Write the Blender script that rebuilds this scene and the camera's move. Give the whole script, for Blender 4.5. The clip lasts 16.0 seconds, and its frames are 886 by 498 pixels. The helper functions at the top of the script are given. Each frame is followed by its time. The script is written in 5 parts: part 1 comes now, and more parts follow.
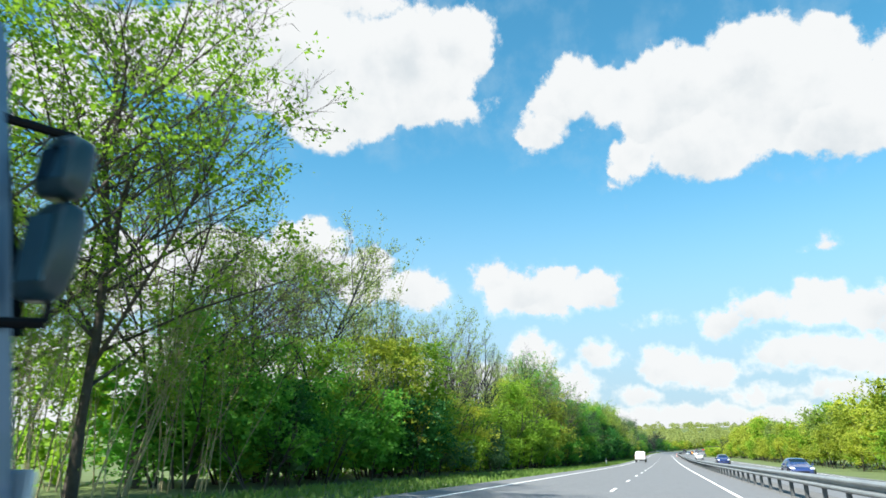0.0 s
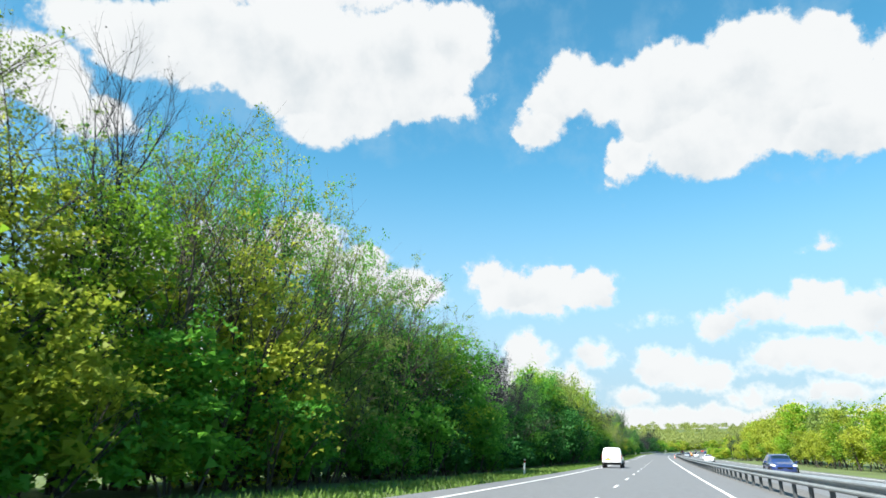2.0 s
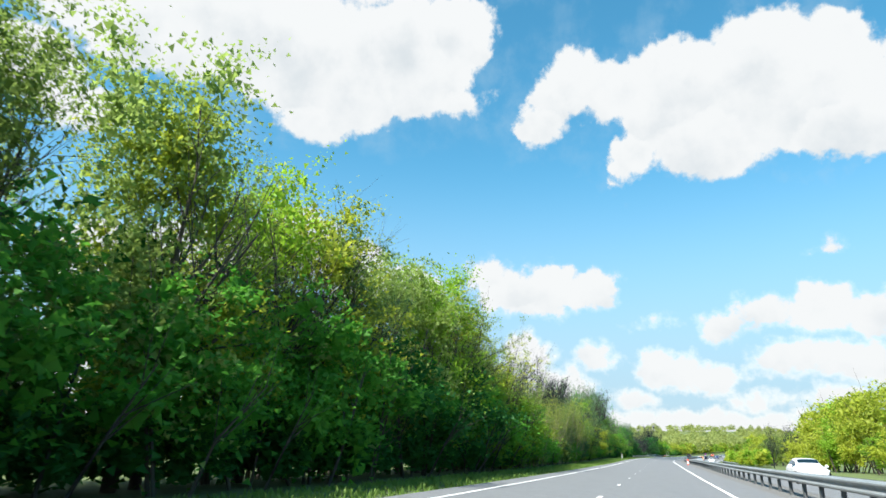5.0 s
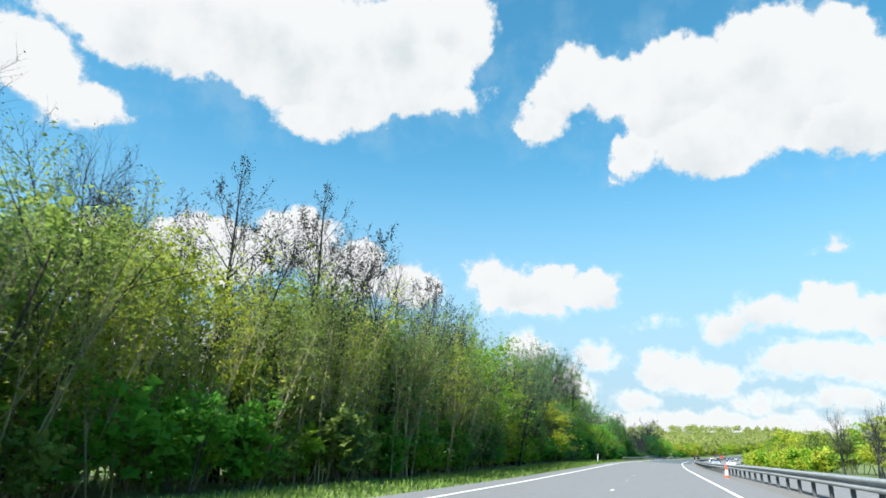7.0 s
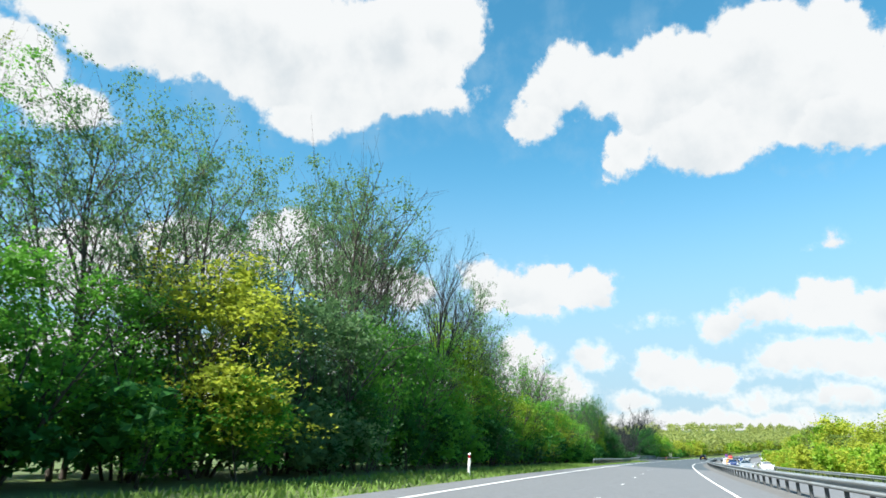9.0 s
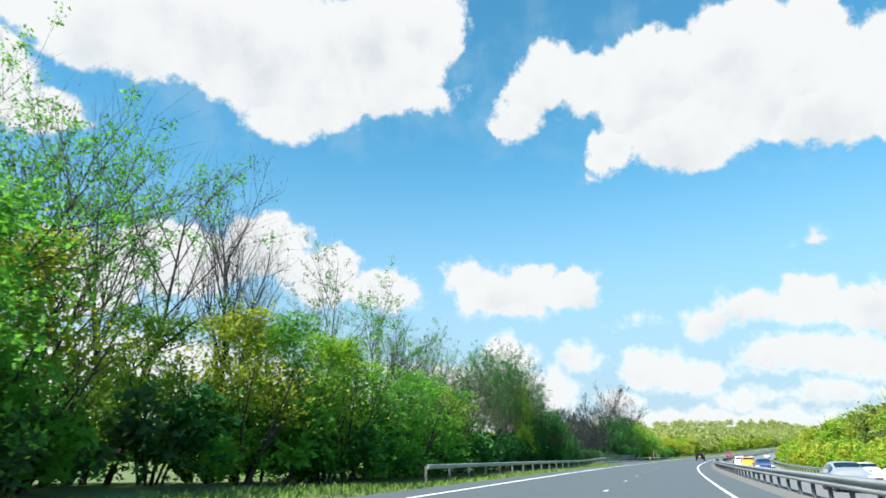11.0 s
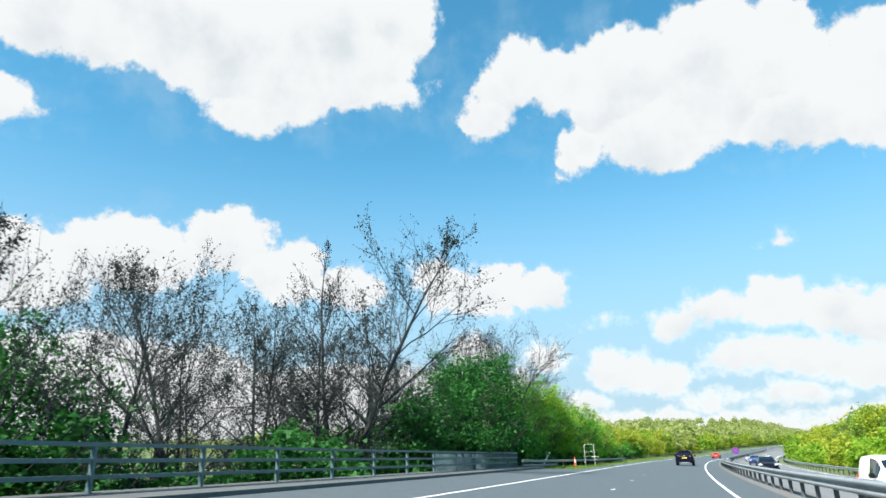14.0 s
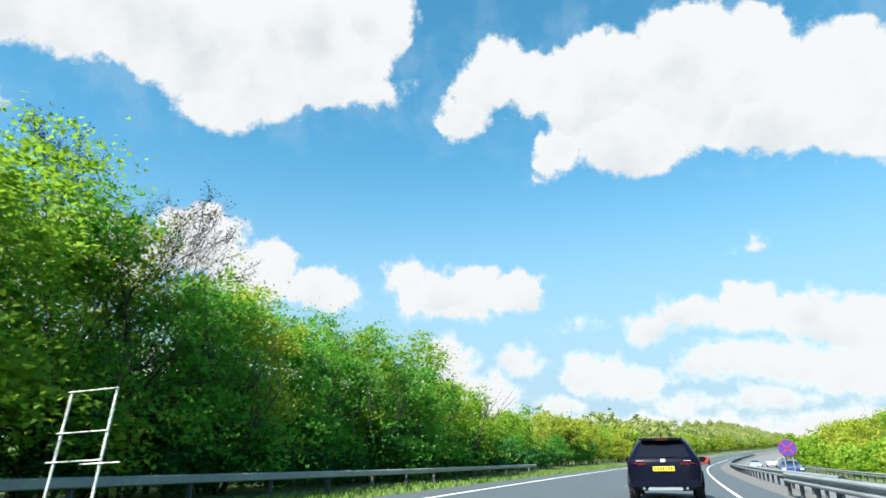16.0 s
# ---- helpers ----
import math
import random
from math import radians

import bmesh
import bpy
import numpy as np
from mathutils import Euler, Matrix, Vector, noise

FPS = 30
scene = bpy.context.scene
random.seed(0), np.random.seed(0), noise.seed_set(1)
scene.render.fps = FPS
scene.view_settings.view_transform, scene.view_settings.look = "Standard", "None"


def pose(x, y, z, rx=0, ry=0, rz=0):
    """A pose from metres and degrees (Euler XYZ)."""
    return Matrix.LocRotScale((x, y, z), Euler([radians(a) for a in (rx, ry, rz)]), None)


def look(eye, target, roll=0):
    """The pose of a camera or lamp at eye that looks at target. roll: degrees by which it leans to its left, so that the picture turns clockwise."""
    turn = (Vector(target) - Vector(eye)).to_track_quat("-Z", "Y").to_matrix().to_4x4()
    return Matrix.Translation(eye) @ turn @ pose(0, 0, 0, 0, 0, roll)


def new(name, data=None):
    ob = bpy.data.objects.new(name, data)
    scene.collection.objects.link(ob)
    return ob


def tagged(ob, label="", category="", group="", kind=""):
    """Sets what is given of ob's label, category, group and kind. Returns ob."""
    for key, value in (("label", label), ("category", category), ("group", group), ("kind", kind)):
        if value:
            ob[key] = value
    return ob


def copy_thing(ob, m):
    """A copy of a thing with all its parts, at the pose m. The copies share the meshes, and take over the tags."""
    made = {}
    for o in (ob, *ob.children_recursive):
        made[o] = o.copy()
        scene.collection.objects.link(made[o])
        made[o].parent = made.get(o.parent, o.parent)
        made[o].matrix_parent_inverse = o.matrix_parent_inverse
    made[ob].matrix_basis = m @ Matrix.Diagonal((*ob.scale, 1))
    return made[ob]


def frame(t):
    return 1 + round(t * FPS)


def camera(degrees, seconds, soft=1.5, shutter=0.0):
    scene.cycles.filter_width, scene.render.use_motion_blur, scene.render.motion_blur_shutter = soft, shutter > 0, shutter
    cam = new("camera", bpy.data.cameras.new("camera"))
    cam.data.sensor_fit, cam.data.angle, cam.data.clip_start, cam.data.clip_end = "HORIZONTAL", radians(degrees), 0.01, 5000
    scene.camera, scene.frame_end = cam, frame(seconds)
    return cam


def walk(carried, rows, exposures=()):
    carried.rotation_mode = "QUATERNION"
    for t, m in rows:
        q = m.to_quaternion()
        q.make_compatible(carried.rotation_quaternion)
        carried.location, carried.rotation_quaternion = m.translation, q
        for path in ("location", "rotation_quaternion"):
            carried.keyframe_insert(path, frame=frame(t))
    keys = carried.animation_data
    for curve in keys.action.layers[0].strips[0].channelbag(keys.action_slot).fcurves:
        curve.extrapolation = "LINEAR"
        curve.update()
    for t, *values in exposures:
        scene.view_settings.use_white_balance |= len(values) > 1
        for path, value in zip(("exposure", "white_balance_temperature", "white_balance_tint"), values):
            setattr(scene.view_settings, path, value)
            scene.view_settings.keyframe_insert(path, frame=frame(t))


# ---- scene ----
SPEED = 29.5          # metres a second along the lane
EYE = 1.05            # height of the lens over the road


# the road's centre line: heading (to the left, degrees), climb (degrees) and cross fall (degrees) by distance
def ramp(s, a, b):
    u = np.clip((s - a) / (b - a), 0, 1)
    return u * u * (3 - 2 * u)


STEP = 1.0
DIST = np.arange(-150.0, 1600.0, STEP)
BEND = -0.018 * ramp(DIST, 235, 270) - 0.019 * ramp(DIST, 330, 375) * (1 - ramp(DIST, 700, 850)) + 0.012 * ramp(DIST, 850, 950)
RISE = -0.25 + 0.4 * ramp(DIST, 50, 125) + 0.3 * ramp(DIST, 140, 225) + 0.33 * ramp(DIST, 410, 480) + 1.1 * ramp(DIST, 560, 740)
HEAD = np.cumsum(BEND) * STEP
BANK = 1.2 * (1 - ramp(DIST, 10, 125)) + 2.3 * ramp(DIST, 230, 300)
LINE_X = np.cumsum(-np.sin(np.radians(HEAD))) * STEP
LINE_Y = np.cumsum(np.cos(np.radians(HEAD))) * STEP
LINE_Z = np.cumsum(np.tan(np.radians(RISE))) * STEP
ZERO = int(150 / STEP)
LINE_X, LINE_Y, LINE_Z = LINE_X - LINE_X[ZERO], LINE_Y - LINE_Y[ZERO], LINE_Z - LINE_Z[ZERO]


def cross_fall(s, x):
    """How far the ground lies below the lane's middle, x metres to its right: the bank, and the lower opposite carriageway."""
    bank = math.tan(math.radians(np.interp(s, DIST, BANK))) * min(max(x, -14.0), 16.0)
    return bank + (0.25 + 0.20 * float(ramp(s, 300, 430))) * float(ramp(x, 4.6, 6.2))


def at(s, x, z=0.0):
    """The place x metres right of the outer lane's middle, s metres along it and z over the road."""
    a = math.radians(np.interp(s, DIST, HEAD))
    fall = cross_fall(s, x)
    return Vector((np.interp(s, DIST, LINE_X) + x * math.cos(a), np.interp(s, DIST, LINE_Y) + x * math.sin(a),
                   np.interp(s, DIST, LINE_Z) - fall + z))


def stand(s, x, z=0.0, turn=0.0, size=1.0, lean=0.0):
    """The pose of a thing beside the road, its y along it."""
    p = at(s, x, z)
    return Matrix.LocRotScale(p, Euler((0, radians(lean), radians(np.interp(s, DIST, HEAD) + turn))), (size, size, size))


cam = camera(68.34, 16.0, 1.6, 0.04)
ROWS = [  # seconds, metres right of the lane's middle, yaw, pitch, roll
    (0.0, -0.10, 18.13, 17.38, -0.25), (0.5, -0.10, 18.09, 17.32, -0.41), (1.0, -0.10, 17.93, 17.34, -0.59),
    (1.5, -0.10, 17.92, 17.33, -0.67), (2.0, -0.10, 17.88, 17.39, -0.75), (2.5, -0.10, 17.84, 17.42, -0.90),
    (3.0, -0.10, 17.87, 17.44, -1.05), (3.5, -0.10, 18.03, 17.47, -1.23), (4.0, -0.10, 18.05, 17.50, -1.30),
    (6.5, -0.20, 18.32, 17.60, -1.63), (7.0, -0.20, 18.31, 17.64, -1.64), (7.5, -0.20, 18.25, 17.69, -1.58),
    (8.0, -0.18, 18.22, 17.75, -1.40), (8.5, -0.15, 18.09, 17.84, -1.11), (9.0, -0.10, 17.93, 17.94, -0.81),
    (9.5, 0.00, 17.73, 18.05, -0.37), (10.0, 0.08, 17.40, 18.15, -0.03), (12.5, 0.20, 15.34, 18.37, 0.49),
    (13.0, 0.22, 14.96, 18.36, 0.52), (13.5, 0.22, 14.48, 18.34, 0.51), (14.0, 0.20, 14.01, 18.41, 0.49),
    (14.5, 0.18, 13.57, 18.51, 0.46), (15.0, 0.15, 13.11, 18.61, 0.46), (15.5, 0.13, 12.56, 18.69, 0.44),
    (16.0, 0.12, 11.93, 18.75, 0.35)]
EXPOSURE = 1.4
walk(cam, [(t, pose(*at(SPEED * t, x, EYE), 90 + pitch, 0, yaw) @ pose(0, 0, 0, 0, 0, -roll)) for t, x, yaw, pitch, roll in ROWS],
     [(0.0, EXPOSURE), (16.0, EXPOSURE)])

# ---- light ----
SUN_FROM = Vector((-0.45, -0.78, 0.95)).normalized()
world = bpy.data.worlds.new("sky")
scene.world = world
world.use_nodes = True
wn, wl = world.node_tree.nodes, world.node_tree.links
wn.clear()
sky = wn.new("ShaderNodeTexSky")
sky.sky_type, sky.sun_disc = "NISHITA", False
sky.sun_elevation = math.asin(SUN_FROM.z)
sky.sun_rotation = math.atan2(SUN_FROM.x, SUN_FROM.y)
sky.air_density, sky.dust_density, sky.ozone_density = 1.0, 0.5, 1.6
vivid = wn.new("ShaderNodeHueSaturation")
vivid.inputs["Saturation"].default_value, vivid.inputs["Hue"].default_value = 1.30, 0.474
bg = wn.new("ShaderNodeBackground")
bg.inputs["Strength"].default_value = 0.090
wout = wn.new("ShaderNodeOutputWorld")
wl.new(sky.outputs[0], vivid.inputs["Color"])
wl.new(vivid.outputs[0], bg.inputs["Color"])
wl.new(bg.outputs[0], wout.inputs[0])

sun = new("sun", bpy.data.lights.new("sun", "SUN"))
sun.data.energy, sun.data.angle, sun.data.color = 4.6, radians(0.55), (1.0, 0.96, 0.88)
sun.matrix_world = look(SUN_FROM * 100, (0, 0, 0))


# ---- materials ----
def material(name, colour, rough=0.7, metal=0.0, vary=0.15, grain=8.0, bump=0.0, coat=0.0, spread=0.0, coord="Object", scale=(1, 1, 1)):
    """A surface with patches and grain of its own; spread: how far the pieces or things differ."""
    m = bpy.data.materials.new(name)
    m.use_nodes = True
    nt = m.node_tree
    n, l = nt.nodes, nt.links
    b = n["Principled BSDF"]
    b.inputs["Roughness"].default_value, b.inputs["Metallic"].default_value = rough, metal
    b.inputs["Coat Weight"].default_value = coat
    tc = n.new("ShaderNodeTexCoord")
    mp = n.new("ShaderNodeMapping")
    mp.inputs["Scale"].default_value = scale
    l.new(tc.outputs[coord], mp.inputs[0])
    big, fine = n.new("ShaderNodeTexNoise"), n.new("ShaderNodeTexNoise")
    big.inputs["Scale"].default_value, big.inputs["Detail"].default_value = grain * 0.09, 4
    fine.inputs["Scale"].default_value, fine.inputs["Detail"].default_value = grain, 6
    l.new(mp.outputs[0], big.inputs[0]), l.new(mp.outputs[0], fine.inputs[0])
    add = n.new("ShaderNodeMath")
    add.operation = "ADD"
    l.new(big.outputs["Fac"], add.inputs[0]), l.new(fine.outputs["Fac"], add.inputs[1])
    src = add.outputs[0]
    if spread:
        info, mul, plus = n.new("ShaderNodeObjectInfo"), n.new("ShaderNodeMath"), n.new("ShaderNodeMath")
        mul.operation, plus.operation = "MULTIPLY_ADD", "ADD"
        mul.inputs[1].default_value, mul.inputs[2].default_value = spread * 4, -spread * 2
        l.new(info.outputs["Random"], mul.inputs[0])
        l.new(mul.outputs[0], plus.inputs[0]), l.new(src, plus.inputs[1])
        src = plus.outputs[0]
    rampn = n.new("ShaderNodeMapRange")
    rampn.inputs["From Min"].default_value, rampn.inputs["From Max"].default_value = 0.6, 1.4
    rampn.inputs["To Min"].default_value, rampn.inputs["To Max"].default_value = 1 - vary, 1 + vary
    l.new(src, rampn.inputs[0])
    mix = n.new("ShaderNodeVectorMath")
    mix.operation = "SCALE"
    mix.inputs[0].default_value = colour
    l.new(rampn.outputs[0], mix.inputs["Scale"])
    l.new(mix.outputs[0], b.inputs["Base Color"])
    if bump:
        bp = n.new("ShaderNodeBump")
        bp.inputs["Strength"].default_value, bp.inputs["Distance"].default_value = bump, 0.02
        l.new(fine.outputs["Fac"], bp.inputs["Height"]), l.new(bp.outputs[0], b.inputs["Normal"])
    return m


def foliage(name, low, high, glow=0.6):
    """Leaves: each its own shade between two greens, light passing through them."""
    m = bpy.data.materials.new(name)
    m.use_nodes = True
    n, l = m.node_tree.nodes, m.node_tree.links
    n.clear()
    geo, info, tc = n.new("ShaderNodeNewGeometry"), n.new("ShaderNodeObjectInfo"), n.new("ShaderNodeTexCoord")
    noise_n = n.new("ShaderNodeTexNoise")
    noise_n.inputs["Scale"].default_value, noise_n.inputs["Detail"].default_value = 0.9, 3
    l.new(tc.outputs["Object"], noise_n.inputs[0])
    a = n.new("ShaderNodeMath")
    a.operation = "MULTIPLY_ADD"
    a.inputs[1].default_value = 0.5
    l.new(geo.outputs["Random Per Island"], a.inputs[0])
    b = n.new("ShaderNodeMath")
    b.operation = "MULTIPLY_ADD"
    b.inputs[1].default_value, b.inputs[2].default_value = 0.5, -0.28
    l.new(info.outputs["Random"], b.inputs[0]), l.new(b.outputs[0], a.inputs[2])
    c = n.new("ShaderNodeMath")
    c.operation = "MULTIPLY_ADD"
    c.inputs[1].default_value = 0.75
    l.new(noise_n.outputs["Fac"], c.inputs[0]), l.new(a.outputs[0], c.inputs[2])
    mix = n.new("ShaderNodeMix")
    mix.data_type = "RGBA"
    mix.inputs[6].default_value, mix.inputs[7].default_value = (*low, 1), (*high, 1)
    l.new(c.outputs[0], mix.inputs[0])
    d, t, ms, gl, ms2 = (n.new("ShaderNodeBsdfDiffuse"), n.new("ShaderNodeBsdfTranslucent"), n.new("ShaderNodeMixShader"),
                         n.new("ShaderNodeBsdfGlossy"), n.new("ShaderNodeMixShader"))
    ms.inputs[0].default_value, ms2.inputs[0].default_value = glow, 0.015
    gl.inputs["Roughness"].default_value = 0.6
    l.new(mix.outputs[2], d.inputs[0]), l.new(mix.outputs[2], t.inputs[0])
    l.new(d.outputs[0], ms.inputs[1]), l.new(t.outputs[0], ms.inputs[2])
    l.new(ms.outputs[0], ms2.inputs[1]), l.new(gl.outputs[0], ms2.inputs[2])
    out = n.new("ShaderNodeOutputMaterial")
    l.new(ms2.outputs[0], out.inputs[0])
    return m


def glassy(name, colour, rough=0.03, gloss=0.4):
    m = bpy.data.materials.new(name)
    m.use_nodes = True
    b = m.node_tree.nodes["Principled BSDF"]
    b.inputs["Base Color"].default_value = (*colour, 1)
    b.inputs["Roughness"].default_value, b.inputs["Specular IOR Level"].default_value = rough, gloss
    return m


ASPHALT = material("worn pale asphalt", (0.135, 0.143, 0.15), 0.85, grain=40, vary=0.22, bump=0.4)
ASPHALT_NEW = material("newer blue grey asphalt", (0.06, 0.078, 0.088), 0.8, grain=40, vary=0.22, bump=0.4)
PAINT = material("road paint", (0.78, 0.78, 0.76), 0.6, grain=14, vary=0.25)
GRASS = material("verge grass", (0.085, 0.12, 0.032), 0.9, grain=3.0, vary=0.5, bump=0.6)
BLADES = foliage("grass blades", (0.06, 0.14, 0.022), (0.17, 0.27, 0.055), 0.35)
HARDCORE = material("dusty pale paving", (0.125, 0.125, 0.12), 0.9, grain=30, vary=0.28, bump=0.4)
STEEL = material("weathered galvanised steel", (0.24, 0.265, 0.275), 0.5, 0.25, vary=0.25, grain=6)
POST_STEEL = material("dull galvanised posts", (0.11, 0.12, 0.125), 0.6, 0.5, vary=0.3, grain=8)
PARAPET = material("blue green painted parapet", (0.085, 0.14, 0.155), 0.5, 0.2, vary=0.25, grain=6)
CONCRETE = material("parapet kerb concrete", (0.085, 0.095, 0.095), 0.9, grain=6, vary=0.25, bump=0.4)
BARK = material("grey brown bark", (0.062, 0.052, 0.043), 0.95, grain=9, vary=0.45, bump=0.8, spread=0.15)
# darker than real bark: the backlit silhouette is put into its colour
BARK_DARK = material("dark wet bark", (0.011, 0.015, 0.016), 0.95, grain=9, vary=0.4, bump=0.8, spread=0.15)
BARK_PALE = material("pale green brown stems", (0.30, 0.26, 0.15), 0.9, grain=9, vary=0.35, bump=0.5, spread=0.15)
LEAF_YELLOW = foliage("fresh yellow green leaves", (0.105, 0.23, 0.016), (0.29, 0.47, 0.040))
# brightest leaf tone; sunshine on young leaves is put into its colour
LEAF_FRESH = foliage("sunlit young leaves", (0.20, 0.275, 0.026), (0.45, 0.50, 0.055))
LEAF_GREEN = foliage("bright spring leaves", (0.046, 0.205, 0.022), (0.16, 0.42, 0.048))
# deep green; part of the shade under the trees is put into this colour
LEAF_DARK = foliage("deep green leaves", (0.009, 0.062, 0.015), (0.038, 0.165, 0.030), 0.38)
LEAF_GREY = foliage("young grey green leaves", (0.050, 0.125, 0.046), (0.15, 0.27, 0.105))
LEAF_OLIVE = foliage("olive catkins and buds", (0.110, 0.170, 0.034), (0.28, 0.38, 0.090))
LEAF_WOODS = foliage("pale budding woodland", (0.150, 0.200, 0.045), (0.35, 0.40, 0.12))
LEAF_BUD = foliage("dark closed buds and catkins", (0.010, 0.016, 0.016), (0.034, 0.044, 0.040), 0.15)
WHITE_PAINT = material("white vehicle paint", (0.80, 0.81, 0.82), 0.28, coat=0.6, vary=0.03, grain=2)
BLACK_PAINT = material("black blue vehicle paint", (0.003, 0.004, 0.012), 0.28, coat=0.08, vary=0.1, grain=2)
BLUE_PAINT = material("dark blue vehicle paint", (0.02, 0.035, 0.12), 0.25, coat=1.0, vary=0.1, grain=2)
SILVER_PAINT = material("silver vehicle paint", (0.45, 0.48, 0.5), 0.3, 0.6, coat=1.0, vary=0.05, grain=2)
RED_PAINT = material("red vehicle paint", (0.5, 0.03, 0.02), 0.28, coat=1.0, vary=0.05, grain=2)
ORANGE_PAINT = material("orange vehicle paint", (0.75, 0.26, 0.02), 0.3, coat=0.8, vary=0.05, grain=2)
CAB_BLUE = material("blue grey cab paint", (0.10, 0.17, 0.26), 0.3, coat=0.8, vary=0.08, grain=2)
MIRROR_SHELL = material("dark blue grey moulded plastic", (0.020, 0.045, 0.055), 0.28, vary=0.15)
MIRROR_GLASS = material("tinted silvered mirror", (0.16, 0.24, 0.26), 0.05, 1.0, vary=0.02)
TRIM = material("black plastic trim", (0.008, 0.008, 0.009), 0.55, vary=0.2, grain=12)
RUBBER = material("tyre rubber", (0.015, 0.015, 0.016), 0.85, vary=0.25, grain=20)
ALLOY = material("wheel alloy", (0.42, 0.43, 0.45), 0.35, 0.9, vary=0.1, grain=6)
for m in (BLACK_PAINT, TRIM):
    m.node_tree.nodes["Principled BSDF"].inputs["Specular IOR Level"].default_value = 0.12
GLASS_DARK = glassy("tinted vehicle glass", (0.008, 0.016, 0.02), 0.02, 0.9)
GLASS_REAR = glassy("deep tinted rear glass", (0.008, 0.010, 0.016), 0.08)
GLASS_REAR.node_tree.nodes["Principled BSDF"].inputs["Specular IOR Level"].default_value = 0.16
LAMP_RED = glassy("red lamp lens", (0.42, 0.008, 0.018), 0.12)
LAMP_DARK = glassy("dark red lamp lens", (0.09, 0.007, 0.012), 0.12)
SIGN_RED = material("faded red sign film", (0.26, 0.025, 0.12), 0.45, vary=0.1)
LAMP_CLEAR = glassy("clear lamp lens", (0.65, 0.67, 0.7), 0.1)
PLATE = material("yellow plate", (0.80, 0.58, 0.02), 0.4, vary=0.04, grain=4)
INK = material("dark lettering", (0.05, 0.055, 0.06), 0.6, vary=0.1, grain=8)
INK_BLUE = material("blue lettering", (0.05, 0.12, 0.25), 0.6, vary=0.1, grain=8)
INK_GREY = material("faded grey print", (0.30, 0.33, 0.36), 0.6, vary=0.1)
CONE_RED = material("orange red cone plastic", (0.85, 0.09, 0.025), 0.5, vary=0.12, grain=6)
CONE_WHITE = material("white reflective sleeve", (0.8, 0.8, 0.78), 0.4, vary=0.08, grain=6)
SIGN_BLUE = material("blue purple sign face", (0.055, 0.035, 0.22), 0.4, vary=0.08, grain=3)
FRAME_WHITE = material("whitened sign frame tube", (0.72, 0.73, 0.68), 0.5, vary=0.15, grain=8)


# ---- building helpers ----
def mesh_of(name, verts, faces, mats, smooth=False, face_mats=None):
    me = bpy.data.meshes.new(name)
    me.from_pydata([tuple(map(float, v)) for v in verts], [], [tuple(map(int, f)) for f in faces])
    for m in mats if isinstance(mats, (list, tuple)) else [mats]:
        me.materials.append(m)
    if smooth:
        me.polygons.foreach_set("use_smooth", [True] * len(me.polygons))
    if face_mats is not None:
        me.polygons.foreach_set("material_index", face_mats)
    me.update()
    return me


def part(name, data, mat=None, parent=None, label=""):
    """One mesh object under a thing or a part; data: a bmesh or a mesh."""
    if isinstance(data, bmesh.types.BMesh):
        me = bpy.data.meshes.new(name)
        data.to_mesh(me)
        data.free()
        me.materials.append(mat)
        data = me
    ob = new(name, data)
    if parent is not None:
        ob.parent = parent
    return tagged(ob, label)


def box(x0, x1, y0, y1, z0, z1, bevel=0.0, bm=None):
    bm = bm or bmesh.new()
    r = bmesh.ops.create_cube(bm, size=1)
    for v in r["verts"]:
        v.co = Vector((x0 + (v.co.x + 0.5) * (x1 - x0), y0 + (v.co.y + 0.5) * (y1 - y0), z0 + (v.co.z + 0.5) * (z1 - z0)))
    if bevel:
        bmesh.ops.bevel(bm, geom=list({e for v in r["verts"] for e in v.link_edges}), offset=bevel, segments=2, affect="EDGES")
    return bm


def rod(a, b, r, bm=None, sides=8, r2=None):
    bm = bm or bmesh.new()
    a, b = Vector(a), Vector(b)
    q = (b - a).to_track_quat("Z", "Y").to_matrix().to_4x4()
    bmesh.ops.create_cone(bm, cap_ends=True, segments=sides, radius1=r, radius2=r if r2 is None else r2, depth=(b - a).length,
                          matrix=Matrix.Translation((a + b) / 2) @ q)
    return bm


def sweep(s0, s1, section, step, mat, name, shift=None):
    """A closed section swept along the road, capped at both ends; shift: how far it is moved right and up at a distance."""
    n = max(2, int((s1 - s0) / step) + 1)
    verts, faces, k = [], [], len(section)
    for s in np.linspace(s0, s1, n):
        dx, dz = shift(s) if shift else (0.0, 0.0)
        verts += [at(s, x + dx, z + dz) for x, z in section]
    for i in range(n - 1):
        for j in range(k):
            a, b = i * k + j, i * k + (j + 1) % k
            faces.append((a, b, b + k, a + k))
    faces += [tuple(range(k))[::-1], tuple(range((n - 1) * k, n * k))]
    return mesh_of(name, verts, faces, mat)


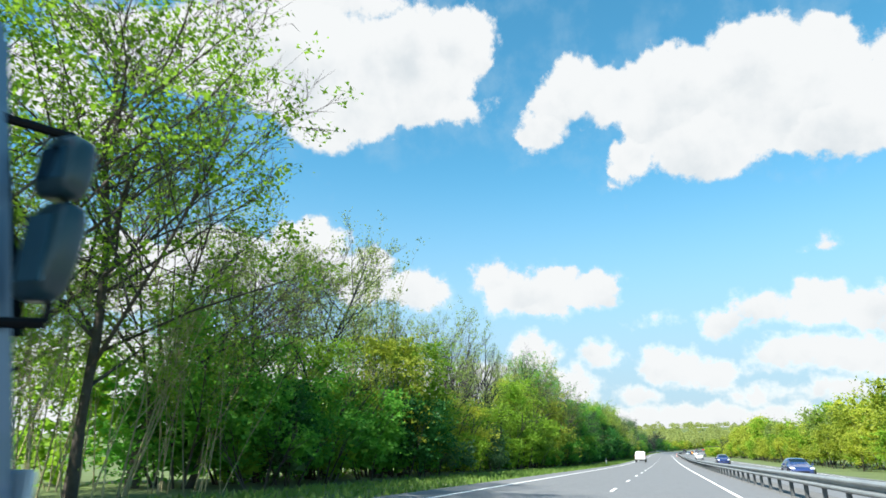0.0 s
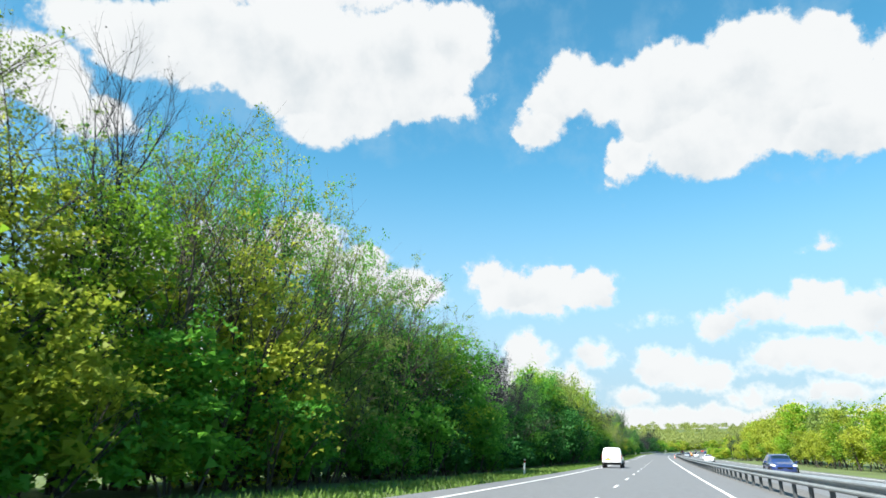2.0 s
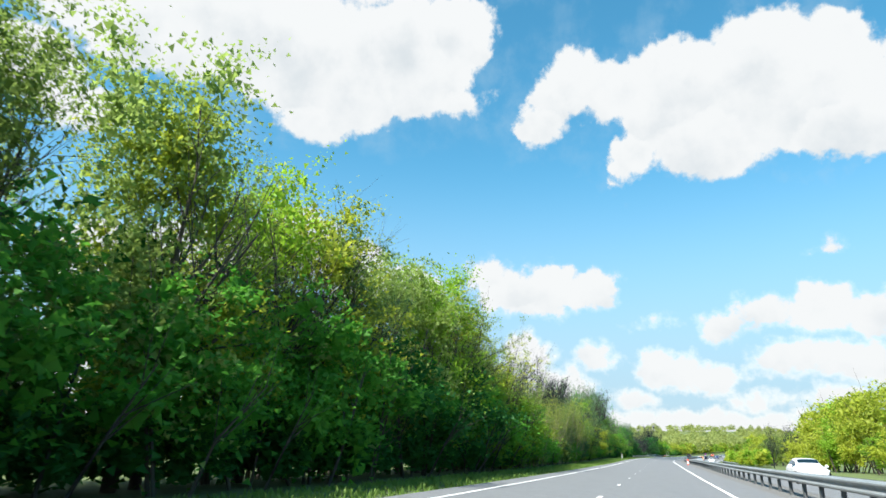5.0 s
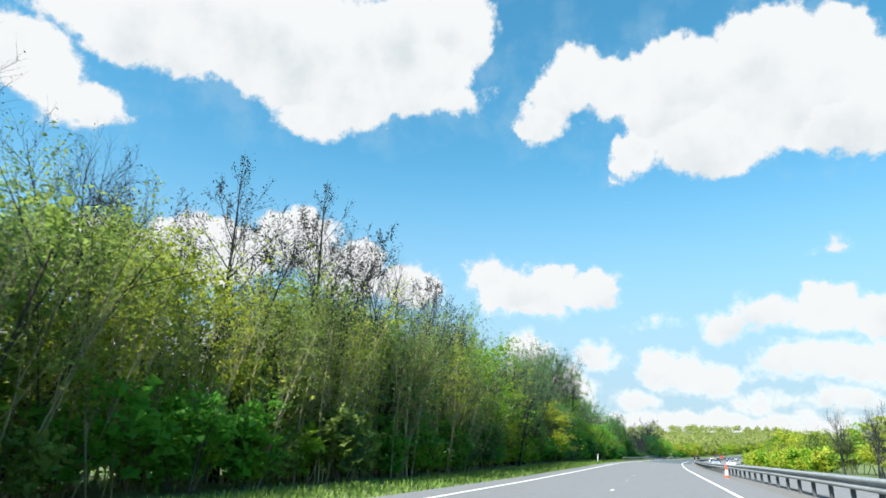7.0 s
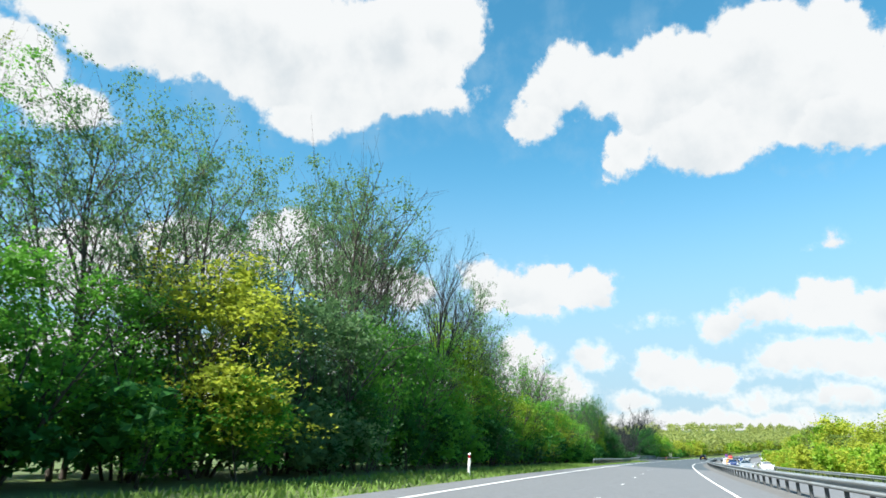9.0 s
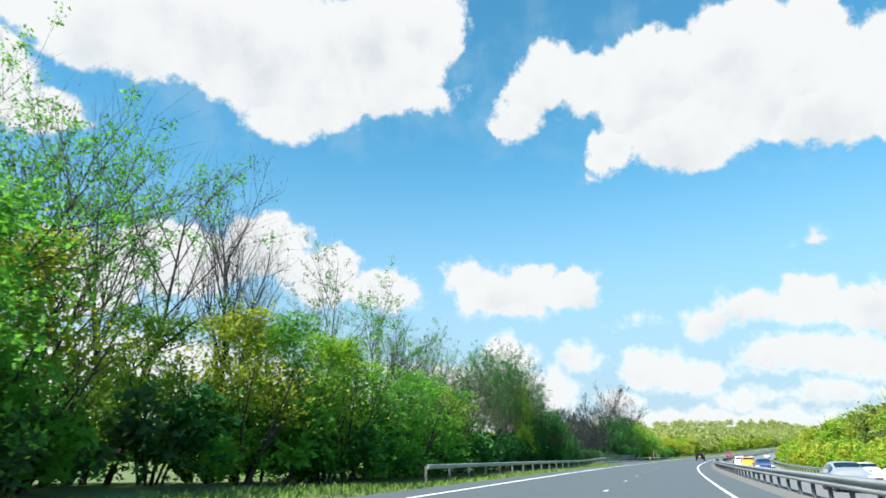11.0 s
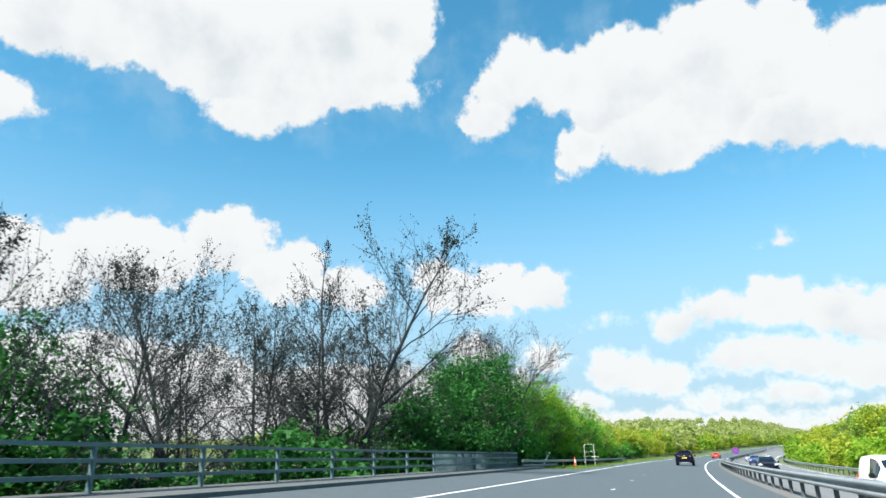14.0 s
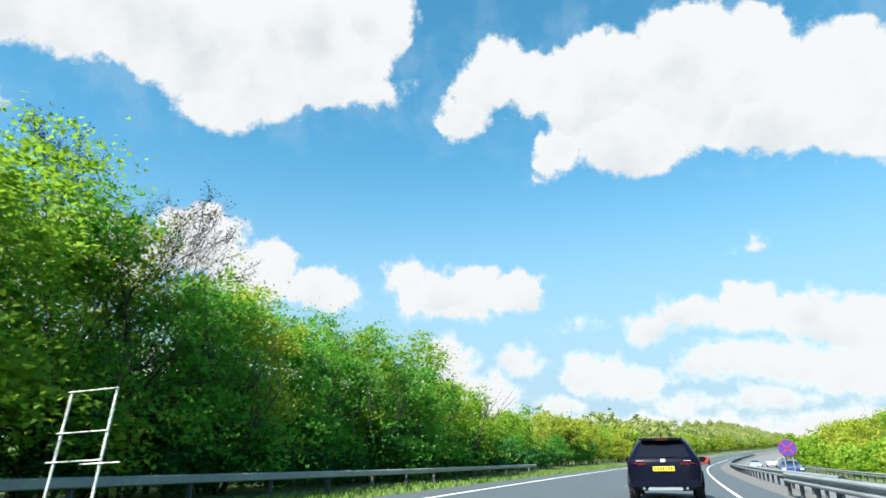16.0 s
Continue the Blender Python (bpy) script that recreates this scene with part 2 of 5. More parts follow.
# ---- sky backdrop: cumulus ----
def cloud_sheet():
    """A far dome ahead of the road, clear but where the clouds stand; its map is in degrees of bearing and height."""
    radius, az, el = 4700.0, np.arange(-80, 66, 2.0), np.concatenate([np.arange(-0.5, 50, 1.5), np.arange(50, 66, 3.0)])
    verts = [(radius * math.sin(radians(a)) * math.cos(radians(e)), 236 + radius * math.cos(radians(a)) * math.cos(radians(e)),
              radius * math.sin(radians(e))) for e in el for a in az]
    k = len(az)
    faces = [(j * k + i, j * k + i + 1, (j + 1) * k + i + 1, (j + 1) * k + i) for j in range(len(el) - 1) for i in range(k - 1)]
    m = bpy.data.materials.new("sunlit cumulus")
    m.use_nodes = True
    n, l = m.node_tree.nodes, m.node_tree.links
    n.clear()
    me = mesh_of("backdrop_clouds", verts, faces, m, True)
    uv = me.uv_layers.new(name="bearing")
    idx = np.empty(len(me.loops), int)
    me.loops.foreach_get("vertex_index", idx)
    grid = np.array([(a, e) for e in el for a in az])[idx]
    uv.data.foreach_set("uv", grid.astype(np.float32).ravel())

    def math_node(op, a, b=None, c=None):
        nd = n.new("ShaderNodeMath")
        nd.operation = op
        for i, v in enumerate((a, b, c)):
            if v is None:
                continue
            if isinstance(v, (int, float)):
                nd.inputs[i].default_value = v
            else:
                l.new(v, nd.inputs[i])
        return nd.outputs[0]

    uvn = n.new("ShaderNodeUVMap")
    uvn.uv_map = "bearing"
    # the puffy rim: the map is pushed about by two noises before the lumps are laid out
    def noisy(scale, detail, rough=0.55):
        nd = n.new("ShaderNodeTexNoise")
        nd.inputs["Scale"].default_value, nd.inputs["Detail"].default_value, nd.inputs["Roughness"].default_value = scale, detail, rough
        l.new(uvn.outputs[0], nd.inputs[0])
        return nd
    warp = noisy(0.28, 5, 0.6)
    off, scaled, moved = n.new("ShaderNodeVectorMath"), n.new("ShaderNodeVectorMath"), n.new("ShaderNodeVectorMath")
    off.operation, scaled.operation, moved.operation = "SUBTRACT", "MULTIPLY", "ADD"
    off.inputs[1].default_value, scaled.inputs[1].default_value = (0.5, 0.5, 0.5), (4.6, 3.2, 0)
    l.new(warp.outputs["Color"], off.inputs[0]), l.new(off.outputs[0], scaled.inputs[0])
    l.new(uvn.outputs[0], moved.inputs[0]), l.new(scaled.outputs[0], moved.inputs[1])
    total = shade = None
    apart = n.new("ShaderNodeSeparateXYZ")
    l.new(moved.outputs[0], apart.inputs[0])

    def lumps(rows):
        """Adds lumps (bearing, height, half width, half height); shade goes from -1 at the foot of the foremost to 1 at its head."""
        nonlocal total, shade
        for a, e, ra, re in rows:
            sub, div, ln = n.new("ShaderNodeVectorMath"), n.new("ShaderNodeVectorMath"), n.new("ShaderNodeVectorMath")
            sub.operation, div.operation, ln.operation = "SUBTRACT", "MULTIPLY", "LENGTH"
            sub.inputs[1].default_value, div.inputs[1].default_value = (a, e, 0), (1 / ra, 1 / re, 0)
            l.new(moved.outputs[0], sub.inputs[0]), l.new(sub.outputs[0], div.inputs[0]), l.new(div.outputs[0], ln.inputs[0])
            h = math_node("MULTIPLY_ADD", ln.outputs["Value"], -min(ra, re), min(ra, re))
            v = math_node("MULTIPLY_ADD", apart.outputs["Y"], 1 / re, -e / re)
            if total is None:
                total, shade = h, v
                continue
            front = math_node("MULTIPLY_ADD", math_node("SUBTRACT", h, total), 1.6, 0.5)
            front = math_node("MINIMUM", math_node("MAXIMUM", front, 0.0), 1.0)
            shade = math_node("ADD", shade, math_node("MULTIPLY", front, math_node("SUBTRACT", v, shade)))
            total = math_node("SMOOTH_MAX", total, h, 0.35)

    # the big cloud over the trees
    lumps([(-48.6, 32.2, 6.5, 3.1), (-41.8, 33.5, 7.2, 4.3), (-34.3, 33.7, 8.3, 5.6), (-28.8, 32.5, 7.3, 5.8), (-22.5, 34.2, 7.3, 5.4),
           (-18.2, 36.2, 5.1, 3.7), (-17.7, 30.8, 4.1, 1.7), (-31.4, 28.4, 4.3, 2.4), (-53.6, 32.4, 3.8, 1.9), (-41.9, 39.5, 22.0, 2.8)])
    # the big cloud over the road
    lumps([(-9.2, 28.8, 2.9, 2.2), (-7.9, 30.6, 2.7, 2.5), (-5.4, 31.8, 3.9, 3.2), (-1.1, 30.9, 4.8, 2.9), (3.5, 30.1, 6.1, 4.8), (6.2, 26.7, 6.3, 4.3),
           (11.3, 29.6, 6.9, 6.0), (15.7, 29.4, 4.7, 5.1), (17.2, 25.6, 6.8, 3.5), (22.7, 26.2, 4.7, 5.4), (-0.6, 25.6, 2.6, 2.4),
           (27.6, 23.9, 6.2, 5.4)])
    # the small one ahead
    lumps([(-14.6, 15.6, 2.2, 1.7), (-12.4, 14.2, 2.9, 2.3), (-9.0, 14.4, 3.7, 2.7), (-5.0, 14.3, 3.0, 2.2), (-10.9, 12.6, 3.6, 1.1)])
    # those behind the trees
    lumps([(-55.5, 28.1, 3.8, 3.1), (-51.0, 25.4, 4.4, 2.1), (-54.0, 27.0, 4.0, 2.6), (-60.2, 25.5, 3.8, 4.1), (-39.1, 16.0, 6.1, 3.6), (-31.9, 18.0, 4.0, 3.4),
           (-26.6, 15.6, 3.9, 3.0), (-21.6, 14.4, 3.9, 2.1), (-46.9, 14.0, 6.2, 3.6)])
    # those towards the south-east, and two wisps
    lumps([(5.6, 10.8, 2.6, 1.5), (8.7, 11.9, 2.7, 2.0), (12.8, 11.6, 3.2, 2.3), (16.2, 10.8, 3.0, 2.1), (20.2, 9.8, 3.8, 2.4),
           (-0.1, 11.4, 2.4, 0.55), (14.2, 16.3, 1.3, 0.9), (-2.4, 23.4, 0.9, 0.8)])
    # the banks low down and along the horizon
    lumps([(-5.0, 8.6, 2.5, 1.6), (1.0, 7.3, 3.4, 2.0), (4.3, 6.5, 2.8, 1.9), (10.1, 7.8, 3.6, 1.8), (14.5, 7.7, 4.4, 1.9),
           (-10.9, 8.5, 3.0, 2.2), (-9.0, 5.6, 4.4, 2.6), (19.4, 6.7, 4.9, 2.4), (24.5, 7.4, 3.6, 2.0), (7.4, 4.6, 3.4, 1.2), (-2.0, 4.8, 3.0, 1.3), (13.4, 4.9, 4.0, 1.2)])
    lumps([(3.8, 2.2, 17.7, 2.0), (-19.5, 4.6, 14.1, 4.0), (20.5, 2.2, 9.4, 2.2), (-41.2, 5.0, 16.8, 5.3)])
    fine = noisy(0.8, 8, 0.6)
    edge = math_node("MULTIPLY_ADD", fine.outputs["Fac"], 1.9, -0.86)
    body = math_node("ADD", total, edge)
    mask = n.new("ShaderNodeMapRange")
    mask.interpolation_type = "SMOOTHSTEP"
    mask.inputs["From Min"].default_value, mask.inputs["From Max"].default_value = 0.0, 0.85
    l.new(body, mask.inputs[0])
    # thin haze towards the horizon
    sep = n.new("ShaderNodeSeparateXYZ")
    l.new(uvn.outputs[0], sep.inputs[0])
    veil = n.new("ShaderNodeMapRange")
    veil.interpolation_type = "SMOOTHSTEP"
    veil.inputs["From Min"].default_value, veil.inputs["From Max"].default_value = 3.0, 27.0
    veil.inputs["To Min"].default_value, veil.inputs["To Max"].default_value = 0.92, 0.0
    l.new(sep.outputs["Y"], veil.inputs[0])
    # thin wisps that hang about the clouds
    near, wisp = n.new("ShaderNodeMapRange"), n.new("ShaderNodeMapRange")
    near.interpolation_type = wisp.interpolation_type = "SMOOTHSTEP"
    near.inputs["From Min"].default_value, near.inputs["From Max"].default_value = -4.5, 0.4
    wisp.inputs["From Min"].default_value, wisp.inputs["From Max"].default_value = 0.42, 0.72
    wisp.inputs["To Max"].default_value = 0.3
    l.new(total, near.inputs[0]), l.new(noisy(0.22, 5, 0.6).outputs["Fac"], wisp.inputs[0])
    haze = math_node("MULTIPLY", near.outputs[0], wisp.outputs[0])
    cover = math_node("MAXIMUM", math_node("MAXIMUM", mask.outputs[0], haze), veil.outputs[0])
    # greyer feet and folds, white heads
    fold = noisy(0.16, 6, 0.55)
    depth = math_node("MINIMUM", math_node("MULTIPLY_ADD", total, -0.10, 0.22), 0.3)
    light = math_node("ADD", math_node("MULTIPLY_ADD", shade, 0.42, math_node("MAXIMUM", depth, -0.25)), math_node("MULTIPLY_ADD", fold.outputs["Fac"], 2.6, -1.0))
    tone = n.new("ShaderNodeMapRange")
    tone.interpolation_type = "SMOOTHSTEP"
    tone.inputs["From Min"].default_value, tone.inputs["From Max"].default_value = -0.68, 0.46
    l.new(light, tone.inputs[0])
    col = n.new("ShaderNodeMix")
    col.data_type = "RGBA"
    col.inputs[6].default_value, col.inputs[7].default_value = (0.735, 0.80, 0.845, 1), (0.965, 0.99, 1.0, 1)
    l.new(tone.outputs[0], col.inputs[0])
    whole = n.new("ShaderNodeMix")
    whole.data_type = "RGBA"
    whole.inputs[6].default_value = (0.50, 0.715, 0.875, 1)
    l.new(mask.outputs[0], whole.inputs[0]), l.new(col.outputs[2], whole.inputs[7])
    em, tr, mx, out = n.new("ShaderNodeEmission"), n.new("ShaderNodeBsdfTransparent"), n.new("ShaderNodeMixShader"), n.new("ShaderNodeOutputMaterial")
    em.inputs["Strength"].default_value = 0.362
    l.new(whole.outputs[2], em.inputs["Color"])
    l.new(cover, mx.inputs[0]), l.new(tr.outputs[0], mx.inputs[1]), l.new(em.outputs[0], mx.inputs[2])
    l.new(mx.outputs[0], out.inputs[0])
    ob = new("backdrop_clouds", me)
    return tagged(ob, "white fair-weather cumulus clouds over a blue sky", "clouds", kind="structure")


cloud_sheet()


# ---- ground and road ----
BRIDGE_0, BRIDGE_1 = 417.0, 458.6


def lie(x, y):
    """Height of the land at a place, and how far along and beside the road it is."""
    s = float(np.interp(y, LINE_Y, DIST))
    a = radians(np.interp(s, DIST, HEAD))
    side = (x - np.interp(s, DIST, LINE_X)) / max(math.cos(a), 0.5)
    z = np.interp(s, DIST, LINE_Z) - cross_fall(s, side) - 0.12
    if -6.2 < side < 14.0:
        z -= 0.15
    # the verge is dished behind the barriers on both sides of the bridge
    hollow = 0.26 * float(ramp(s, 340, 352) * (1 - ramp(s, 400, 415))) + 0.2 * float(ramp(s, 462, 492) * (1 - ramp(s, 520, 560)))
    z -= hollow * float(ramp(-side, 7.2, 9.2))
    dip = float(ramp(s, 408, 424) * (1 - ramp(s, 452, 466)))
    if side < -10.8:
        z -= 5.5 * dip * float(ramp(-side, 10.8, 17.0))
    z += 0.8 * noise.noise(Vector((x * 0.02, y * 0.02, 3.0))) * float(ramp(abs(side - 4), 22, 60))
    far = float(ramp(s, 560, 900)) * float(ramp(abs(side - 3.5), 12, 160))
    z += far * (5 + 11 * noise.noise(Vector((x * 0.003, y * 0.003, 7.0))))
    if s > 1000:
        z += float(ramp(y, 950, 1250)) * 12 * float(ramp(abs(side - 3.5), 30, 120))
    return z


def land():
    xs = np.unique(np.concatenate([np.arange(-60, 80, 2.5), np.arange(-400, 500, 20.0), np.arange(-4600, 4700, 400.0)]))
    ys = np.unique(np.concatenate([np.arange(-120, 640, 5.0), np.arange(640, 1500, 20.0), np.arange(-4400, -120, 400.0), np.arange(1500, 4900, 300.0)]))
    k = len(xs)
    verts = [(x, y, lie(x, y)) for y in ys for x in xs]
    faces = [(j * k + i, j * k + i + 1, (j + 1) * k + i + 1, (j + 1) * k + i) for j in range(len(ys) - 1) for i in range(k - 1)]
    ob = new("ground", mesh_of("ground", verts, faces, GRASS, True))
    tagged(ob, "rough grass verge and fields beside the road", "ground", kind="structure")


land()


def carriageway(name, s0, s1, x0, x1, mat, label):
    me = sweep(s0, s1, [(x0, 0), (x1, 0), (x1, -0.25), (x0, -0.25)][::-1], 5.0, mat, name)
    return tagged(new(name, me), label, "road", kind="structure")


PAVED = 338.0
road_old = carriageway("road", -60, PAVED, -6.6, 3.3, ASPHALT, "pale worn asphalt carriageway with white lane markings")
road_new = carriageway("road", PAVED, 1200, -6.6, 3.3, ASPHALT_NEW, "darker blue-grey asphalt carriageway with white lane markings")
road_far = carriageway("road", -60, 1200, 5.9, 14.6, ASPHALT, "opposite carriageway of pale asphalt")

reservation = tagged(new("central_reservation", sweep(-60, 1200, [(3.3, -0.004), (4.7, -0.02), (5.9, -0.004), (5.9, -0.25), (3.3, -0.25)][::-1], 5.0, HARDCORE, "central_reservation")),
                     "dusty beige paved strip between the carriageways", "pavement", kind="structure")


def edge_line(s0, s1, x, parent, name="edge_line"):
    part(name, sweep(s0, s1, [(x - 0.055, 0.005), (x - 0.055, -0.01), (x + 0.055, -0.01), (x + 0.055, 0.005)], 4.0, PAINT, name), parent=parent)


for road, s0, s1 in ((road_old, -40, PAVED), (road_new, PAVED, 1000)):
    edge_line(s0, s1, -5.475, road)
    edge_line(s0, s1, 1.825, road)
for x in (6.4, 13.7):
    edge_line(-40, 1000, x, road_far)
dash_mesh = part("lane_dash", box(-0.055, 0.055, 0, 2.0, -0.01, 0.005, 0.002), PAINT, road_old)
dash_mesh.matrix_world = stand(0.0, -1.825)
for lane, road_l in ((-1.825, None), (10.05, road_far)):
    for i in range(-4, 90):
        s = i * 9.0 + 4.2
        dash = new("lane_dash", dash_mesh.data)
        dash.parent = road_l or (road_old if s < PAVED else road_new)
        dash.matrix_world = stand(s, lane)
bpy.data.objects.remove(dash_mesh)

tagged(new("kerb", sweep(BRIDGE_0 - 3, BRIDGE_1 + 3, [(-10.6, -0.3), (-10.6, 0.12), (-9.15, 0.09), (-9.10, -0.3)][::-1], 4.0, CONCRETE, "kerb")),
                    "raised concrete edge strip of the bridge", "kerb", kind="structure")
deck = tagged(new("bridge_deck", sweep(BRIDGE_0 - 3, BRIDGE_1 + 3, [(-10.7, -1.3), (-10.7, -0.012), (-6.6, -0.012), (-6.6, -1.3)][::-1], 4.0, ASPHALT_NEW, "bridge_deck")),
              "asphalt-topped edge of the bridge deck", "bridge", kind="structure")


# ---- safety barriers ----
def post_mesh(h, w=0.11, d=0.06):
    bm = bmesh.new()
    box(-w / 2, w / 2, -0.006, 0.006, -0.3, h, 0.0, bm)
    box(-w / 2, -w / 2 + 0.012, -d / 2, d / 2, -0.3, h, 0.0, bm)
    box(w / 2 - 0.012, w / 2, -d / 2, d / 2, -0.3, h, 0.0, bm)
    me = bpy.data.meshes.new("post")
    bm.to_mesh(me)
    bm.free()
    me.materials.append(POST_STEEL)
    return me


def hat(x, z, t, high=0.2, deep=0.09):
    """The section of a box beam that faces away from its posts (t: -1 or 1)."""
    pts = [(0, -high / 2), (deep * 0.35, -high / 2), (deep, -high / 2 + 0.03), (deep, high / 2 - 0.03), (deep * 0.35, high / 2), (0, high / 2)]
    pts = [(x + t * a, z + b) for a, b in pts]
    return pts if t < 0 else pts[::-1]


def corrugated(x, z, t):
    """The section of a corrugated beam with two waves."""
    out = [(0.0, -0.155), (0.02, -0.15), (0.09, -0.105), (0.09, -0.075), (0.005, -0.02), (0.005, 0.02), (0.09, 0.075), (0.09, 0.105), (0.02, 0.15), (0.0, 0.155)]
    back = [(a - 0.012, b) for a, b in reversed(out)]
    pts = [(x + t * a, z + b) for a, b in out + back]
    return pts[::-1] if t > 0 else pts


def barrier(name, s0, s1, x, beams, gap, top, label, start=0.0, shift=None):
    base = tagged(new(name), label, "barrier")
    base.matrix_world = stand(s0, x)
    inv = base.matrix_world.inverted()
    for section in beams:
        b = part("beam", sweep(s0, s1, section, 3.0, STEEL, "beam", shift), parent=base, label="galvanised steel beam")
        b.matrix_parent_inverse = inv
    me = post_mesh(top)
    for i in range(int((s1 - s0 - start) / gap) + 1):
        p = new("post", me)
        p.parent, p.matrix_parent_inverse = base, inv
        here = s0 + start + i * gap
        dx, dz = shift(here) if shift else (0.0, 0.0)
        p.matrix_basis = stand(here, x + dx, dz)
    return base


def drift(rows):
    """How far a barrier stands aside and up along the road, from rows of distance, right and up."""
    return lambda s: tuple(float(np.interp(s, [r[0] for r in rows], [r[k] for r in rows])) for k in (1, 2))


barrier("central_barrier", -20, 497, 3.95, [corrugated(3.89, 0.58, -1), corrugated(4.01, 0.58, 1)], 2.4, 0.70,
        "double-sided corrugated steel barrier along the central reservation", 0.9,
        drift(((0, -0.4, 0), (125, -0.35, 0), (235, 0.25, 0), (385, 0.25, 0), (410, 0.0, 0), (460, -0.2, 0), (497, -0.45, 0))))
barrier("central_barrier", 494.5, 760, 4.6, [corrugated(4.54, 0.55, -1), corrugated(4.66, 0.55, 1)], 2.4, 0.66,
        "corrugated steel barrier farther along the central reservation", 0.3)
barrier("verge_barrier", 352, 418, -9.75, [hat(-9.70, 0.61, 1, 0.2, 0.10)], 3.2, 0.64, "steel box-beam barrier along the grass verge before the bridge", 0.0,
        drift(((352, 0, -0.26), (398, 0, -0.26), (416, 0, 0.02))))
barrier("verge_barrier", 458.9, 522, -10.2, [hat(-10.15, 0.52, 1, 0.2, 0.10)], 3.2, 0.56, "steel box-beam barrier along the grass verge past the bridge", 0.4,
        drift(((459, 0.1, -0.02), (465, 0.1, -0.10), (480, 0, -0.18), (497, 0, -0.26))))
barrier("verge_barrier", 458.9, 471.5, -10.2, [hat(-10.14, 0.24, 1, 0.14, 0.08)], 3.2, 0.3, "low second steel rail where the barrier leaves the bridge", 2.0,
        drift(((459, 0.12, -0.02), (465, 0.12, -0.10), (480, 0, -0.18))))
barrier("verge_barrier", 320, 900, 15.8, [corrugated(15.73, 0.58, -1)], 3.2, 0.70, "steel barrier beyond the opposite carriageway")


def parapet():
    base = tagged(new("bridge_parapet"), "blue-green painted metal bridge parapet with posts and rails", "parapet")
    base.matrix_world = stand(BRIDGE_0, -10.3)
    inv = base.matrix_world.inverted()

    def rail(z, w, h):
        sec = [(-10.3 - w, z - h), (-10.3 + w, z - h), (-10.3 + w, z + h), (-10.3 - w, z + h)]
        r = part("rail", sweep(BRIDGE_0, BRIDGE_1, sec[::-1], 3.0, PARAPET, "rail"), parent=base)
        r.matrix_parent_inverse = inv
    rail(1.00, 0.05, 0.04)
    rail(0.70, 0.03, 0.04)
    rail(0.40, 0.03, 0.04)
    bm = box(-0.05, 0.05, -0.045, 0.045, 0.08, 0.97, 0.012)
    box(-0.11, 0.11, -0.09, 0.09, 0.085, 0.11, 0.0, bm)
    me = bpy.data.meshes.new("post")
    bm.to_mesh(me)
    bm.free()
    me.materials.append(PARAPET)
    s = BRIDGE_1 - 0.1
    while s > BRIDGE_0:
        p = new("post", me)
        p.parent, p.matrix_parent_inverse = base, inv
        p.matrix_basis = stand(s, -10.3)
        s -= 3.2
    # the mesh infill towards the far end
    bars = bmesh.new()
    for k in range(255):
        a, b = at(BRIDGE_1 - 0.1 - k * 0.062, -10.33, 0.14), at(BRIDGE_1 - 0.1 - k * 0.062, -10.33, 0.97)
        rod(a, b, 0.010, bars, 4)
    part("mesh_infill", bars, PARAPET, base).matrix_parent_inverse = inv


parapet()


# ---- trees ----
class Wood:
    """Gathers tapered limbs into one mesh."""

    def __init__(self):
        self.v, self.f, self.n = [], [], 0

    def limb(self, pts, radii, sides):
        pts = np.asarray(pts, float)
        d = np.gradient(pts, axis=0)
        d /= np.linalg.norm(d, axis=1)[:, None] + 1e-9
        ref = np.where(np.abs(d[:, 2:3]) > 0.9, np.array([[1.0, 0, 0]]), np.array([[0, 0, 1.0]]))
        u = np.cross(d, ref)
        u /= np.linalg.norm(u, axis=1)[:, None] + 1e-9
        w = np.cross(d, u)
        ang = np.arange(sides) * 2 * np.pi / sides
        ring = pts[:, None, :] + np.asarray(radii)[:, None, None] * (np.cos(ang)[None, :, None] * u[:, None, :] + np.sin(ang)[None, :, None] * w[:, None, :])
        self.v.append(ring.reshape(-1, 3))
        m = len(pts)
        i, j = np.meshgrid(np.arange(m - 1), np.arange(sides), indexing="ij")
        a, b = self.n + i * sides + j, self.n + i * sides + (j + 1) % sides
        self.f.append(np.stack([a, b, b + sides, a + sides], -1).reshape(-1, 4))
        self.n += m * sides

    def mesh(self, name, mat):
        return quads(name, np.concatenate(self.v), np.concatenate(self.f), mat, True)


def quads(name, v, f, mat, smooth=False):
    me = bpy.data.meshes.new(name)
    me.vertices.add(len(v))
    me.vertices.foreach_set("co", np.asarray(v, np.float32).ravel())
    f = np.asarray(f)
    k = f.shape[1]
    me.loops.add(len(f) * k)
    me.loops.foreach_set("vertex_index", np.asarray(f, np.int32).ravel())
    me.polygons.add(len(f))
    me.polygons.foreach_set("loop_start", np.arange(len(f), dtype=np.int32) * k)
    me.polygons.foreach_set("use_smooth", np.full(len(f), smooth))
    me.materials.append(mat)
    me.update(calc_edges=True)
    return me


